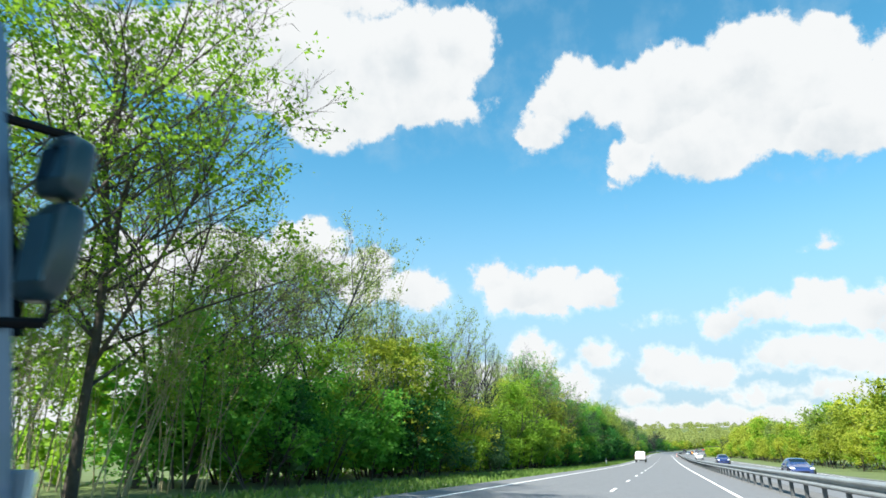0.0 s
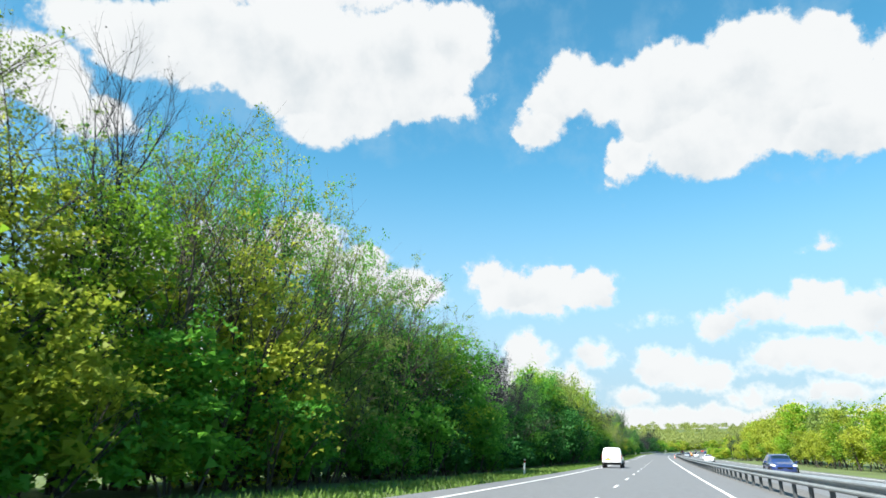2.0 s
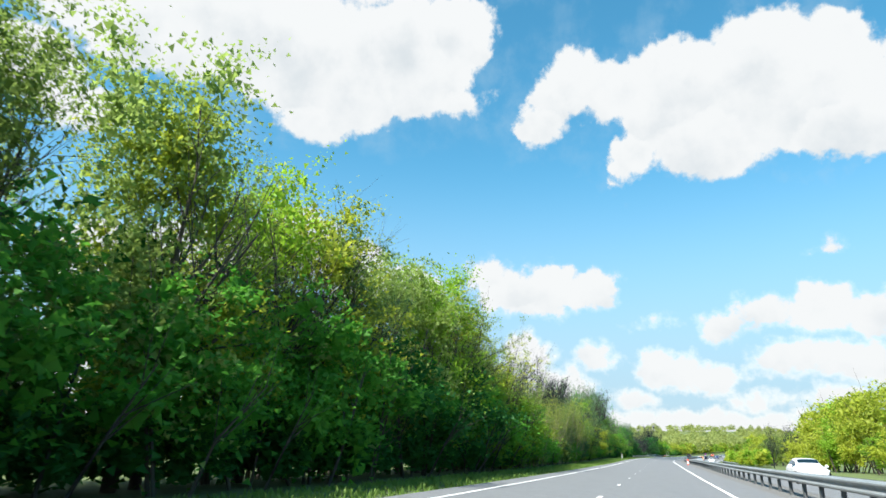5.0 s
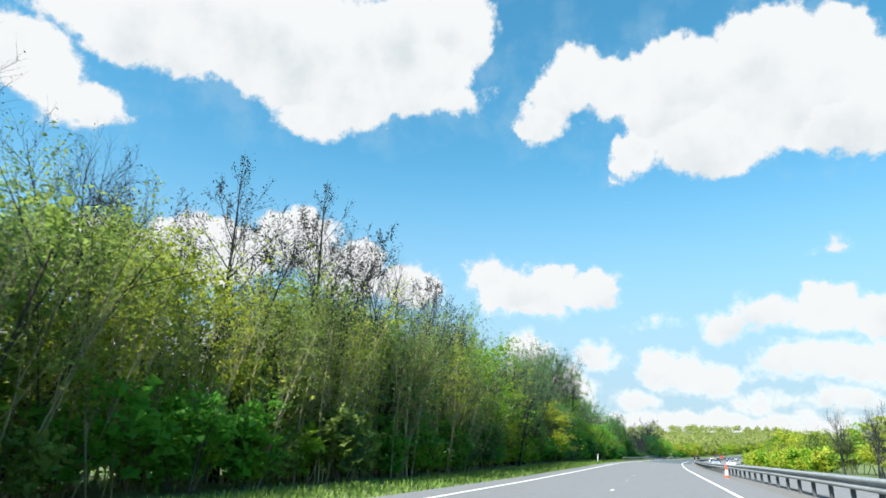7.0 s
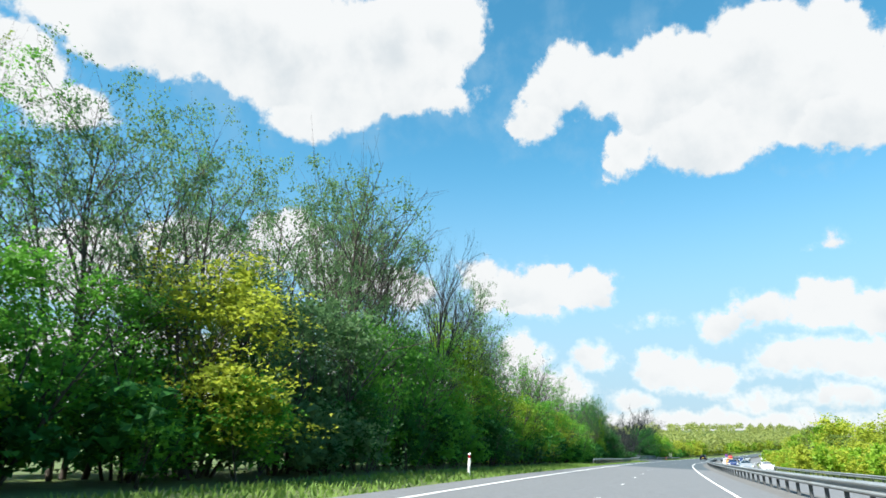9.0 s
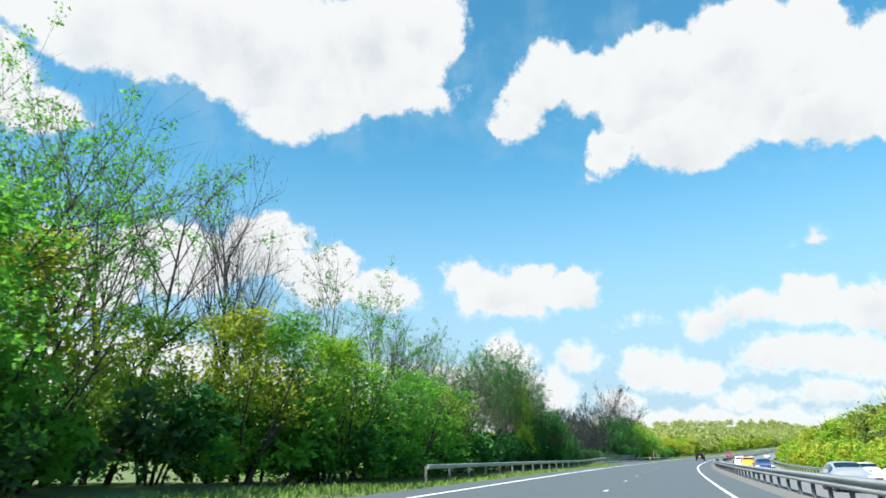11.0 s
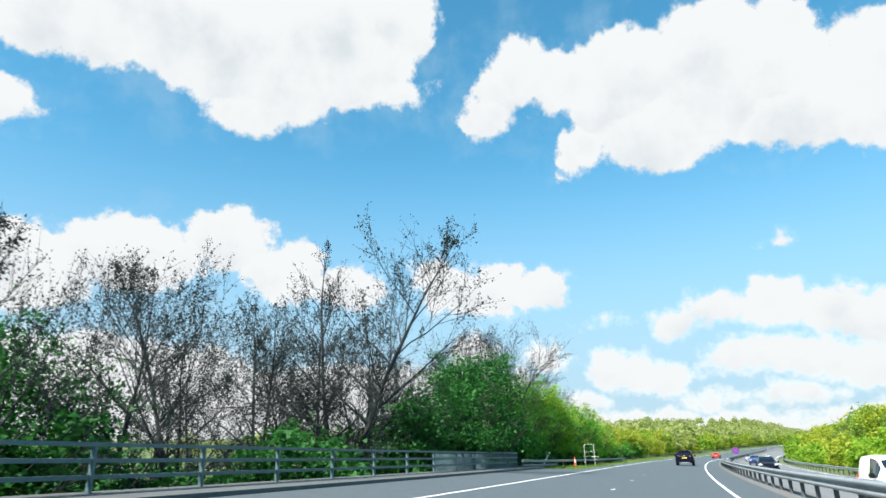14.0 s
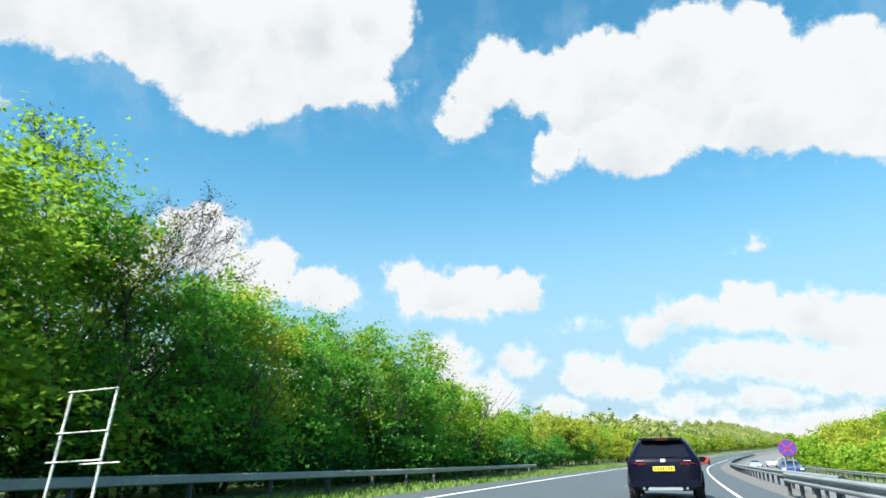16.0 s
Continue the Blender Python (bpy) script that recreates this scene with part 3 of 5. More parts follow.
def leaf_sprays(rng, centres, size, up=0.25):
    """A small pointed leaf spray at every centre."""
    k = len(centres)
    nrm = rng.normal(size=(k, 3))
    nrm[:, 2] = np.abs(nrm[:, 2]) + up
    nrm /= np.linalg.norm(nrm, axis=1)[:, None]
    t = np.cross(nrm, rng.normal(size=(k, 3)))
    t /= np.linalg.norm(t, axis=1)[:, None] + 1e-9
    b = np.cross(nrm, t)
    L = size * rng.uniform(0.6, 1.4, (k, 1))
    W = L * rng.uniform(0.32, 0.5, (k, 1))
    skew = rng.uniform(-0.2, 0.2, (k, 1)) * L
    v = np.stack([centres - t * L * 0.45 - b * W, centres + t * skew + b * W * 1.1, centres + t * L * 0.5 - b * W * 0.8], 1)
    return v.reshape(-1, 3), np.arange(k * 3).reshape(k, 3)


def grow(rng, wood, start, way, length, radius, depth, spread, tips, rise=0.25, sides=5, kids=5, bare=0.35, fine=None):
    """A wandering limb with side limbs; collects the points where leaves may sit."""
    n = 5 if depth > 1 else 4
    step = (4, 2, 1, 1, 1)[depth]
    pts, d = [np.array(start, float)], np.array(way, float)
    for i in range(n):
        d = d + rng.normal(scale=(0.16, 0.14, 0.09, 0.06)[depth], size=3) + np.array([0, 0, rise * 0.3])
        d /= np.linalg.norm(d)
        pts.append(pts[-1] + d * length / n)
    pts = np.array(pts)
    wood.limb(pts[::step], (radius * np.linspace(1, (0.25, 0.3, 0.22, 0.1)[depth], n + 1))[::step], max(3, sides) if depth > 1 else 3)
    if depth <= 1:
        for u in np.linspace(0.25, 1, 5):
            k = u * n
            i = min(int(k), n - 1)
            tips.append(pts[i] + (pts[i + 1] - pts[i]) * (k - i))
    if depth == 0:
        return
    count = kids + int(rng.integers(-1, 2))
    for c in range(count):
        u = bare + (1 - bare) * (c + rng.uniform(0.1, 0.9)) / count
        k = u * n
        i = min(int(k), n - 1)
        p = pts[i] + (pts[i + 1] - pts[i]) * (k - i)
        main = pts[i + 1] - pts[i]
        main /= np.linalg.norm(main)
        side = rng.normal(size=3)
        side -= main * (side @ main)
        side /= np.linalg.norm(side)
        nd = main * math.cos(spread) + side * math.sin(spread)
        nd[2] += rise * 0.5
        grow(rng, fine or wood, p, nd / np.linalg.norm(nd), length * rng.uniform(0.46, 0.66) * (1.15 - 0.45 * u), max(radius * (1 - 0.6 * u) * 0.55, 0.008), depth - 1,
             spread * rng.uniform(0.8, 1.2), tips, rise, sides - 1, kids, 0.2)


def lobes(rng, count, height, width, base):
    """Centres and radii of the masses that make a crown."""
    out = []
    for i in range(count):
        h = base + (height - base) * rng.uniform(0.08, 0.88)
        taper = 1 - 0.55 * max(0, (h - base) / (height - base) - 0.35)
        a, r = rng.uniform(0, 2 * math.pi), width * taper * math.sqrt(rng.uniform(0, 1)) * 0.72
        s = width * rng.uniform(0.28, 0.5) * taper
        out.append((r * math.cos(a), r * math.sin(a), min(h, height - s * 0.8), s))
    return np.array(out)


def crown_points(rng, masses, count):
    """Points gathered in flat sprays of foliage on the skins of the masses, with ragged gaps between them."""
    w = masses[:, 3] ** 2
    k = max(40, count // 38)
    pick = rng.choice(len(masses), k, p=w / w.sum())
    d = rng.normal(size=(k, 3))
    d /= np.linalg.norm(d, axis=1)[:, None]
    d[:, 2] = d[:, 2] * 0.85 + 0.12
    mid = masses[pick, :3] + d * (masses[pick, 3] * (rng.uniform(0.3, 1, k) ** 0.4) * rng.uniform(0.85, 1.15, k))[:, None]
    wide = rng.uniform(0.22, 0.52, k)
    own = rng.integers(0, k, count)
    # a spray droops towards its rim
    flat = rng.normal(size=(count, 2)) * wide[own][:, None]
    drop = -0.35 * np.linalg.norm(flat, axis=1) + rng.normal(scale=0.07, size=count)
    p = mid[own] + np.column_stack([flat, drop])
    loose = rng.uniform(size=count) < 0.22
    p[loose] += rng.normal(scale=0.3, size=(int(loose.sum()), 3))
    keep = np.array([noise.noise(Vector(q) * 0.9) > -0.36 for q in p])
    return p[keep & (p[:, 2] > 0.05)]


def crown_leaves(rng, masses, count, size):
    """Small leaves in sprays on the skins of the masses, a few broad ones deep inside."""
    v, f = leaf_sprays(rng, crown_points(rng, masses, count), size, 0.7)
    k = count // 6
    pick = rng.choice(len(masses), k, p=masses[:, 3] ** 3 / (masses[:, 3] ** 3).sum())
    d = rng.normal(size=(k, 3))
    d /= np.linalg.norm(d, axis=1)[:, None]
    p = masses[pick, :3] + d * (masses[pick, 3] * rng.uniform(0.05, 0.6, k))[:, None]
    w, _ = leaf_sprays(rng, p[p[:, 2] > 0.3], size * 1.75)
    v = np.concatenate([v, w])
    return v, np.arange(len(v)).reshape(-1, 3)


def alder(rng, wood, foot, lean, tall, radius, tips, wide=0.30, first=0.22, boughs=24):
    """A bare tree with one leader to the top and rising side boughs that form an oval crown of fine twigs."""
    n = 9
    pts, d = [np.array(foot, float)], np.array([lean[0], lean[1], 1.0])
    for i in range(n):
        d = d + rng.normal(scale=0.075, size=3) * np.array([1, 1, 0])
        d /= np.linalg.norm(d)
        pts.append(pts[-1] + d * tall / n)
    pts = np.array(pts)
    wood.limb(pts, radius * np.linspace(1, 0.05, n + 1) ** 1.25, 7)
    for c in range(boughs):
        u = first + (0.985 - first) * (c + rng.uniform(0, 0.8)) / boughs
        i = min(int(u * n), n - 1)
        q = pts[i] + (pts[i + 1] - pts[i]) * (u * n - i)
        a = c * 2.4 + rng.uniform(-0.5, 0.5)
        out = math.sin(math.pi * min(1.0, 0.18 + 0.86 * u)) ** 0.8
        rise = 0.55 + 0.75 * u
        way = np.array([math.cos(a), math.sin(a), rise])
        grow(rng, wood, q, way / np.linalg.norm(way), tall * wide * out * rng.uniform(0.75, 1.2), max(radius * (1 - u) * 0.42, 0.014), 2 if u < 0.75 else 1,
             0.62, tips, 0.12, 5, 6, 0.2)


def forked(rng, wood, tall, tips, flat=1.0):
    """A bare tree whose stem forks low into long arching limbs with a broad dome of twigs."""
    stem = [np.array([0, 0, -0.4]), np.array([0.12, 0.05, tall * 0.10]), np.array([0.40, 0.0, tall * 0.22]), np.array([0.75, 0.1, tall * 0.32])]
    wood.limb(np.array(stem), [0.27, 0.23, 0.20, 0.17], 8)
    for k, (a, out, long) in enumerate(((0.1, 0.75, 0.62), (2.6, 0.55, 0.62), (4.4, 0.50, 0.66), (1.3, 0.35, 0.70), (5.4, 0.80, 0.55), (3.4, 0.22, 0.70), (0.6, 1.15, 0.5))):
        q = stem[3] if k < 5 else stem[2]
        way = np.array([math.cos(a) * out * flat, math.sin(a) * out * flat, 1.0])
        grow(rng, wood, q, way / np.linalg.norm(way), tall * long, 0.10 if k < 4 else 0.075, 3, 0.52, tips, 0.10, 6, 7, 0.28)


MADE = {}


def tree_parts(kind, variant):
    """The meshes of one tree and its height."""
    rng = np.random.default_rng(1000 + 37 * variant + sum(map(ord, kind)))
    wood, tips, stems = Wood(), [], None
    up = np.array([0, 0, 1.0])
    if kind in ("bush", "far"):           # a thick shrub, leaves to the ground
        far = kind == "far"
        for i in range(4 if far else 7):
            a = rng.uniform(0, 6.28)
            grow(rng, wood, (0.5 * math.cos(a), 0.5 * math.sin(a), -0.3), up + 0.45 * np.array([math.cos(a), math.sin(a), 0]), rng.uniform(3.4, 5.2), 0.07, 1, 0.6, tips, 0.3, 5, 5)
        leaves = crown_leaves(rng, lobes(rng, 17, 6.0, 3.0, 0.2), 3200 if far else 7600, 0.205 if far else 0.12)
    elif kind == "leafy":                 # a round-headed tree in full leaf
        grow(rng, wood, (0, 0, -0.4), up + rng.normal(scale=0.06, size=3), 6.2, 0.19, 2, 0.75, tips, 0.35, 7, 7, 0.25)
        for i in range(3):
            a = rng.uniform(0, 6.28)
            grow(rng, wood, (0.1, 0, 0.6 * i), up + 0.5 * np.array([math.cos(a), math.sin(a), 0]), 5.0, 0.10, 1, 0.7, tips, 0.3, 5, 6)
        leaves = crown_leaves(rng, lobes(rng, 24, 10.0, 3.7, 1.2), 11500, 0.134)
    elif kind == "sparse":                # a tall open tree with young leaves
        for i in range(2 if variant % 2 else 3):
            a = rng.uniform(0, 6.28)
            grow(rng, wood, (0.3 * i * math.cos(a), 0.3 * i * math.sin(a), -0.4), up + (0.05 + 0.1 * i) * np.array([math.cos(a), math.sin(a), 0]), rng.uniform(9, 10.6), 0.12, 2, 0.95 if variant > 1 else 0.75, tips, 0.15 if variant > 1 else 0.3, 6, 10, 0.25)
        t = np.array(tips)
        t = t[t[:, 2] > 2.0]
        k = 11000 if variant > 1 else 5000
        t = t[rng.choice(len(t), min(len(t), k // 22), replace=False)]
        p = t[rng.choice(len(t), k)] + rng.normal(scale=0.19 if variant > 1 else 0.15, size=(k, 3)) * np.array([1, 1, 0.7])
        leaves = leaf_sprays(rng, p, 0.115 if variant > 1 else 0.105)
    elif kind == "arching":               # an old tree with long low boughs in young leaf
        forked(rng, wood, 11.0, tips, 1.7)
        t = np.array(tips)
        t = t[rng.choice(len(t), 620, replace=False)]
        p = t[rng.choice(len(t), 11000)] + rng.normal(scale=0.2, size=(11000, 3)) * np.array([1, 1, 0.5])
        leaves = leaf_sprays(rng, p, 0.10)
    elif kind in ("alder", "forked"):     # a bare tree of its own habit
        if kind == "alder":
            alder(rng, wood, (0, 0, -0.4), rng.normal(scale=0.05, size=2), 11.0, 0.17, tips, (0.30, 0.24, 0.34)[variant % 3])
            if variant == 1:
                alder(rng, wood, (0.5, 0.2, -0.4), (0.13, -0.02), 9.4, 0.11, tips, 0.22, 0.3, 18)
        else:
            forked(rng, wood, 11.0, tips)
        t = np.array(tips)
        k = 9000 if kind == "forked" else 5400
        p = t[rng.choice(len(t), k)] + rng.normal(scale=0.07, size=(k, 3))
        leaves = leaf_sprays(rng, p, 0.07)
    elif kind == "bare":                  # a leading stem, boughs and fine twigs
        for i in range(1 + variant % 2):
            a = rng.uniform(0, 6.28)
            grow(rng, wood, (0.3 * i, 0.2 * i, -0.4), up + (0.03 + 0.16 * i) * np.array([math.cos(a), math.sin(a), 0]), 10.5 - 2.5 * i, 0.22 - 0.06 * i, 3, 0.66, tips, 0.30, 6, 8, 0.3)
        t = np.array(tips)
        p = t[rng.choice(len(t), 700)] + rng.normal(scale=0.1, size=(700, 3))
        leaves = leaf_sprays(rng, p, 0.08)
    else:                                 # a thicket of thin rods
        stems, twigs = [], Wood()
        for i in range(14):
            a, r = rng.uniform(0, 6.28), 2.3 * math.sqrt(rng.uniform())
            lean = np.array([math.cos(a), math.sin(a), 0]) * rng.uniform(0, 0.22) + rng.normal(scale=0.05, size=3)
            rods = Wood()
            grow(rng, rods, (r * math.cos(a), r * math.sin(a), -0.3), up + lean, rng.uniform(5.5, 9.0), rng.uniform(0.028, 0.05), 1, 0.32, tips, 0.5, 4, 6, 0.3, twigs)
            stems.append(rods.mesh("stem", BARK_PALE))
        stems.append(twigs.mesh("brushwood", BARK_PALE))
        t = np.array(tips)
        t = t[t[:, 2] > 0.4]
        p = t[rng.choice(len(t), 4800)] + rng.normal(scale=0.2, size=(4800, 3)) * np.array([1, 1, 0.5])
        leaves = leaf_sprays(rng, p, 0.11)
    tall = float(np.percentile(np.array(tips)[:, 2], 99.7)) if kind in ("sparse", "bare", "thicket", "alder", "forked", "arching") else float(np.percentile(leaves[0][:, 2], 99.5))
    return stems or wood.mesh("trunk", BARK_DARK if kind in ("bare", "alder", "forked") else BARK), leaves, tall


TONES = {"yellow": (LEAF_YELLOW, "fresh yellow-green"), "green": (LEAF_GREEN, "bright green"), "dark": (LEAF_DARK, "deep green"),
         "grey": (LEAF_GREY, "grey-green"), "olive": (LEAF_OLIVE, "olive brown"), "fresh": (LEAF_FRESH, "sun-toned yellow-green"), "bud": (LEAF_BUD, "dark closed")}
WORDS = {"bush": "broad {} roadside shrub in dense spring leaf", "far": "{} roadside bush in full leaf beside the road",
         "leafy": "round-headed {} tree in dense leaf behind the verge", "sparse": "tall open tree with sparse {} young leaves",
         "bare": "bare tall tree with dark branches and {} buds", "alder": "slender bare tree with an upright dark stem and {} buds",
         "arching": "old tree with long arching boughs and {} young leaves",
         "forked": "broad bare tree with low forked limbs and {} buds", "thicket": "thicket of thin pale stems with {} young leaves"}
CATS = {"far": "bush", "bush": "shrub", "thicket": "shrub"}
NAMES = {"bush": "shrub", "thicket": "thicket", "far": "bush", "leafy": "tree", "sparse": "tree", "bare": "bare_tree", "alder": "bare_tree", "forked": "bare_tree", "arching": "tree"}
PLANTS = random.Random(5)


def plant(kind, tone, variant, s, x, high, z=0.0, turn=None, wide=1.0):
    """One tree at its place by the road, as high as told."""
    key = (kind, tone, variant)
    if (kind, variant) not in MADE:
        MADE[(kind, variant)] = tree_parts(kind, variant)
    trunk, (v, f), tall = MADE[(kind, variant)]
    p = at(s, x)
    deep = min(max(0.0, p.z - lie(p.x, p.y)), 4.0 if kind in ("bare", "sparse", "alder", "forked") else 1.0)
    k = (high + deep) / tall
    p.z = lie(p.x, p.y) + z
    m = Matrix.LocRotScale(p, Euler((0, 0, radians(PLANTS.uniform(0, 360) if turn is None else turn))), (k * wide, k * wide, k))
    if key in MADE:
        return copy_thing(MADE[key], m @ Matrix.Diagonal((*(1 / v for v in MADE[key].scale), 1)))
    ob = tagged(new(NAMES[kind]), WORDS[kind].format(TONES[tone][1]), CATS.get(kind, "tree"), "roadside trees")
    for stem in trunk if isinstance(trunk, list) else [trunk]:
        limb = part(stem.name.split(".")[0], stem, parent=ob)
        if stem.name.startswith("brushwood"):
            tagged(limb, "thin pale twigs", kind="stuff")
    part("crown", quads("crown", v, f, TONES[tone][0]), parent=ob)
    MADE[key] = copy_thing(ob, m)
    for o in (*ob.children, ob):
        bpy.data.objects.remove(o)
    return MADE[key]


def belt(kinds, s0, s1, x0, x1, gap, h0, h1, wide=1.0):
    """Trees of mixed kinds along a stretch of the verge."""
    s = s0
    while s < s1:
        kind, tone = PLANTS.choice(kinds)
        plant(kind, tone, PLANTS.randrange(2), s + PLANTS.uniform(-0.4, 0.4) * gap, PLANTS.uniform(x0, x1), PLANTS.uniform(h0, h1), wide=wide * PLANTS.uniform(0.9, 1.1))
        s += gap


def mass(name, label, kind, tones, s0, s1, x0, x1, gap, h0, h1, thin=5):
    """Shrubs that stand behind others and cannot be told apart: one mesh a tone."""
    s, got = s0, {t: [] for t in tones}
    while s < s1:
        tone, variant = PLANTS.choice(tones), PLANTS.randrange(2)
        if (kind, variant) not in MADE:
            MADE[(kind, variant)] = tree_parts(kind, variant)
        leaf = MADE[(kind, variant)][1][0].reshape(-1, 3, 3)[::thin]
        mid = leaf.mean(1, keepdims=True)
        p = at(s + PLANTS.uniform(-0.4, 0.4) * gap, PLANTS.uniform(x0, x1))
        k, a = PLANTS.uniform(h0, h1) / MADE[(kind, variant)][2], PLANTS.uniform(0, 6.28)
        v = (mid + (leaf - mid) * thin ** 0.5 / max(k, 1.0) ** 0.8).reshape(-1, 3)
        c, n = math.cos(a), math.sin(a)
        got[tone].append(np.stack([v[:, 0] * c - v[:, 1] * n, v[:, 0] * n + v[:, 1] * c, v[:, 2]], 1) * k + np.array([p.x, p.y, lie(p.x, p.y)]))
        s += gap
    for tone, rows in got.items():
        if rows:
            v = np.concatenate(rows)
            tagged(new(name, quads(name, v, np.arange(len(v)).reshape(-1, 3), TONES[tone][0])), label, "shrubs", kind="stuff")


B_YEL, B_GRN, B_DRK = ("bush", "yellow"), ("bush", "green"), ("bush", "dark")
# how high the thick growth and the open tops stand along the road
THICK = ((0, 6), (24, 6), (32, 6.6), (39, 5), (54, 4.9), (58, 7.4), (61, 8.4), (68, 8.4), (77, 7.2), (84, 5.8), (91, 7.6), (96, 9.2), (103.5, 8.6), (106, 5.4), (110, 4.4), (114, 4.2), (120, 5.6), (127, 6.0), (133, 7.2),
         (138, 10.4), (150, 11.8), (160, 12.8), (192, 12.8), (203, 9), (215, 8.6), (230, 9.4), (252, 9.6), (258, 9.4), (270, 10), (276, 5), (283, 6.2), (303, 7.4), (307, 9), (311, 7.8),
         (317, 6), (338, 5.6), (372, 5.6))
TOPS = ((0, 12), (24, 12.2), (30, 13.6), (36, 12), (49, 11.6), (57, 9.8), (74, 12.8), (82, 13.4), (93, 12), (106, 9.4), (114, 9.4), (121, 11.4), (134, 11.4), (150, 12.5), (190, 13.5), (204, 12.6),
        (216, 10), (233, 13), (240, 12.6), (266, 12), (280, 11.7), (287, 12.7), (294, 15.6), (316, 15), (322, 12.4), (334, 12.4), (361, 10), (372, 9.6))


def height(profile, s):
    return float(np.interp(s, [p[0] for p in profile], [p[1] for p in profile]))


def thick(tones, s0, s1, gap=3.5, x0=-14.0, x1=-12.9, k=1.0):
    """Dense growth to the height of the stretch: shrubs, or trees where it stands high."""
    s = s0
    while s < s1:
        here = s + PLANTS.uniform(-0.3, 0.3) * gap
        h = height(THICK, here) * k * PLANTS.uniform(0.85, 1.04)
        plant("leafy" if h > 7.6 else "far" if k < 0.62 else "bush", PLANTS.choice(tones), PLANTS.randrange(2), here, PLANTS.uniform(x0, x1) - (0.8 if h > 7.6 else 0), h, wide=PLANTS.uniform(0.85, 1.05) * (0.85 if h > 9 else 1.0))
        s += gap


def tops(kinds, s0, s1, gap, x0=-16.0, x1=-13.8, k=1.0, wide=0.85):
    """Open trees that rise out of the dense growth."""
    s = s0
    while s < s1:
        kind, tone = PLANTS.choice(kinds)
        here = s + PLANTS.uniform(-0.4, 0.4) * gap
        plant(kind, tone, PLANTS.randrange(2), here, PLANTS.uniform(x0, x1), height(TOPS, here) * k * PLANTS.uniform(0.85, 1.05), wide=wide * PLANTS.uniform(0.85, 1.15))
        s += gap


# the first stretch: an old tree over dark shrubs, then pale stems and a yellow-green hedge
plant("arching", "yellow", 0, 9.5, -13.4, 12.5, turn=80, wide=1.15)
plant("arching", "olive", 1, 15.5, -14.2, 10.0, turn=70)
plant("sparse", "yellow", 3, 12.0, -12.7, 13.0, wide=1.1)
plant("sparse", "yellow", 3, 7.0, -13.5, 13.0)
plant("sparse", "olive", 2, 21.0, -13.6, 9.5)
for s0, x0, h, tone in ((6.0, -12.4, 6.4, "olive"), (9.0, -12.0, 5.6, "yellow"), (12.0, -12.6, 6.6, "olive"), (14.6, -11.9, 5.2, "yellow"), (8.0, -14.5, 7.0, "olive"), (13.0, -14.6, 7.0, "yellow")):
    plant("thicket", tone, int(s0) % 2, s0, x0, h)
thick(["green", "yellow", "green"], 16, 27, 3.0, k=0.85)
thick(["dark", "green", "green"], 17, 35, 3.0, -11.9, -11.3, 0.6)
thick(["fresh", "yellow", "yellow"], 25, 57)
thick(["green", "yellow", "grey"], 36, 57, 5.0, -11.8, -11.2, 0.55)
tops([("thicket", "olive"), ("alder", "olive"), ("sparse", "olive")], 24, 42, 3.0, k=0.92)
tops([("alder", "olive"), ("sparse", "olive"), ("bare", "grey")], 42, 58, 2.8)
thick(["fresh", "yellow"], 58, 66)
thick(["fresh", "yellow", "fresh"], 66, 81)
thick(["green", "olive", "green"], 81, 90)
thick(["fresh", "yellow", "green"], 60, 80, 4.2, -11.9, -11.2, 0.55)
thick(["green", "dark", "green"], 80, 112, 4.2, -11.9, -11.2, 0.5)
tops([("sparse", "fresh"), ("bare", "bud"), ("sparse", "olive")], 66, 84, 3.4)
tops([("sparse", "olive"), ("sparse", "green"), ("sparse", "grey")], 84, 98, 3.4)
thick(["green", "dark"], 90, 112)
for s0, tone, h in ((97.5, "yellow", 8.6), (101.0, "green", 9.0), (103.0, "green", 8.6)):
    plant("leafy", tone, int(s0) % 2, s0, -13.2, h, wide=1.05)
thick(["dark"], 112, 131, 3.0)
thick(["dark", "green"], 113, 131, 3.2, -14.6, -13.4)
tops([("alder", "bud"), ("alder", "bud"), ("bare", "bud")], 106, 125, 2.0)
tops([("alder", "bud")], 125, 135, 2.4, k=0.76)
thick(["green", "dark", "green"], 131, 150, 3.2)
for s0, tone, h in ((138.6, "green", 10.4), (140.8, "yellow", 11.6), (143.2, "green", 11.4)):
    plant("leafy", tone, int(s0) % 2, s0, -14.3, h, wide=0.9)
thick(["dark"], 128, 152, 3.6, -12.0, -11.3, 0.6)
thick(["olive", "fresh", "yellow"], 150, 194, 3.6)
# paler leaves from 194 on also stand in for windscreen glare
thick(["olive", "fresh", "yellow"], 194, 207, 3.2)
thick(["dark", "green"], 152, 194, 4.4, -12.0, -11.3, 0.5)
thick(["green", "yellow"], 194, 208, 3.6, -12.2, -11.5, 0.5)
tops([("sparse", "olive"), ("sparse", "grey")], 150, 200, 5.0)
tops([("sparse", "fresh"), ("sparse", "olive"), ("alder", "olive")], 200, 214, 3.0, -15.0, -13.6)
plant("bush", "yellow", 0, 203.0, -12.0, 6.2, wide=1.1)
plant("bush", "green", 1, 206.5, -11.9, 5.2)
for s0, x0, h in ((74.5, -14.6, 11.6), (78.5, -14.2, 12.6), (82.0, -14.8, 13.4), (87.0, -14.4, 11.6), (92.0, -14.6, 11.4)):
    plant("sparse", "green", 2 + int(s0) % 2, s0, x0, h, wide=0.72)
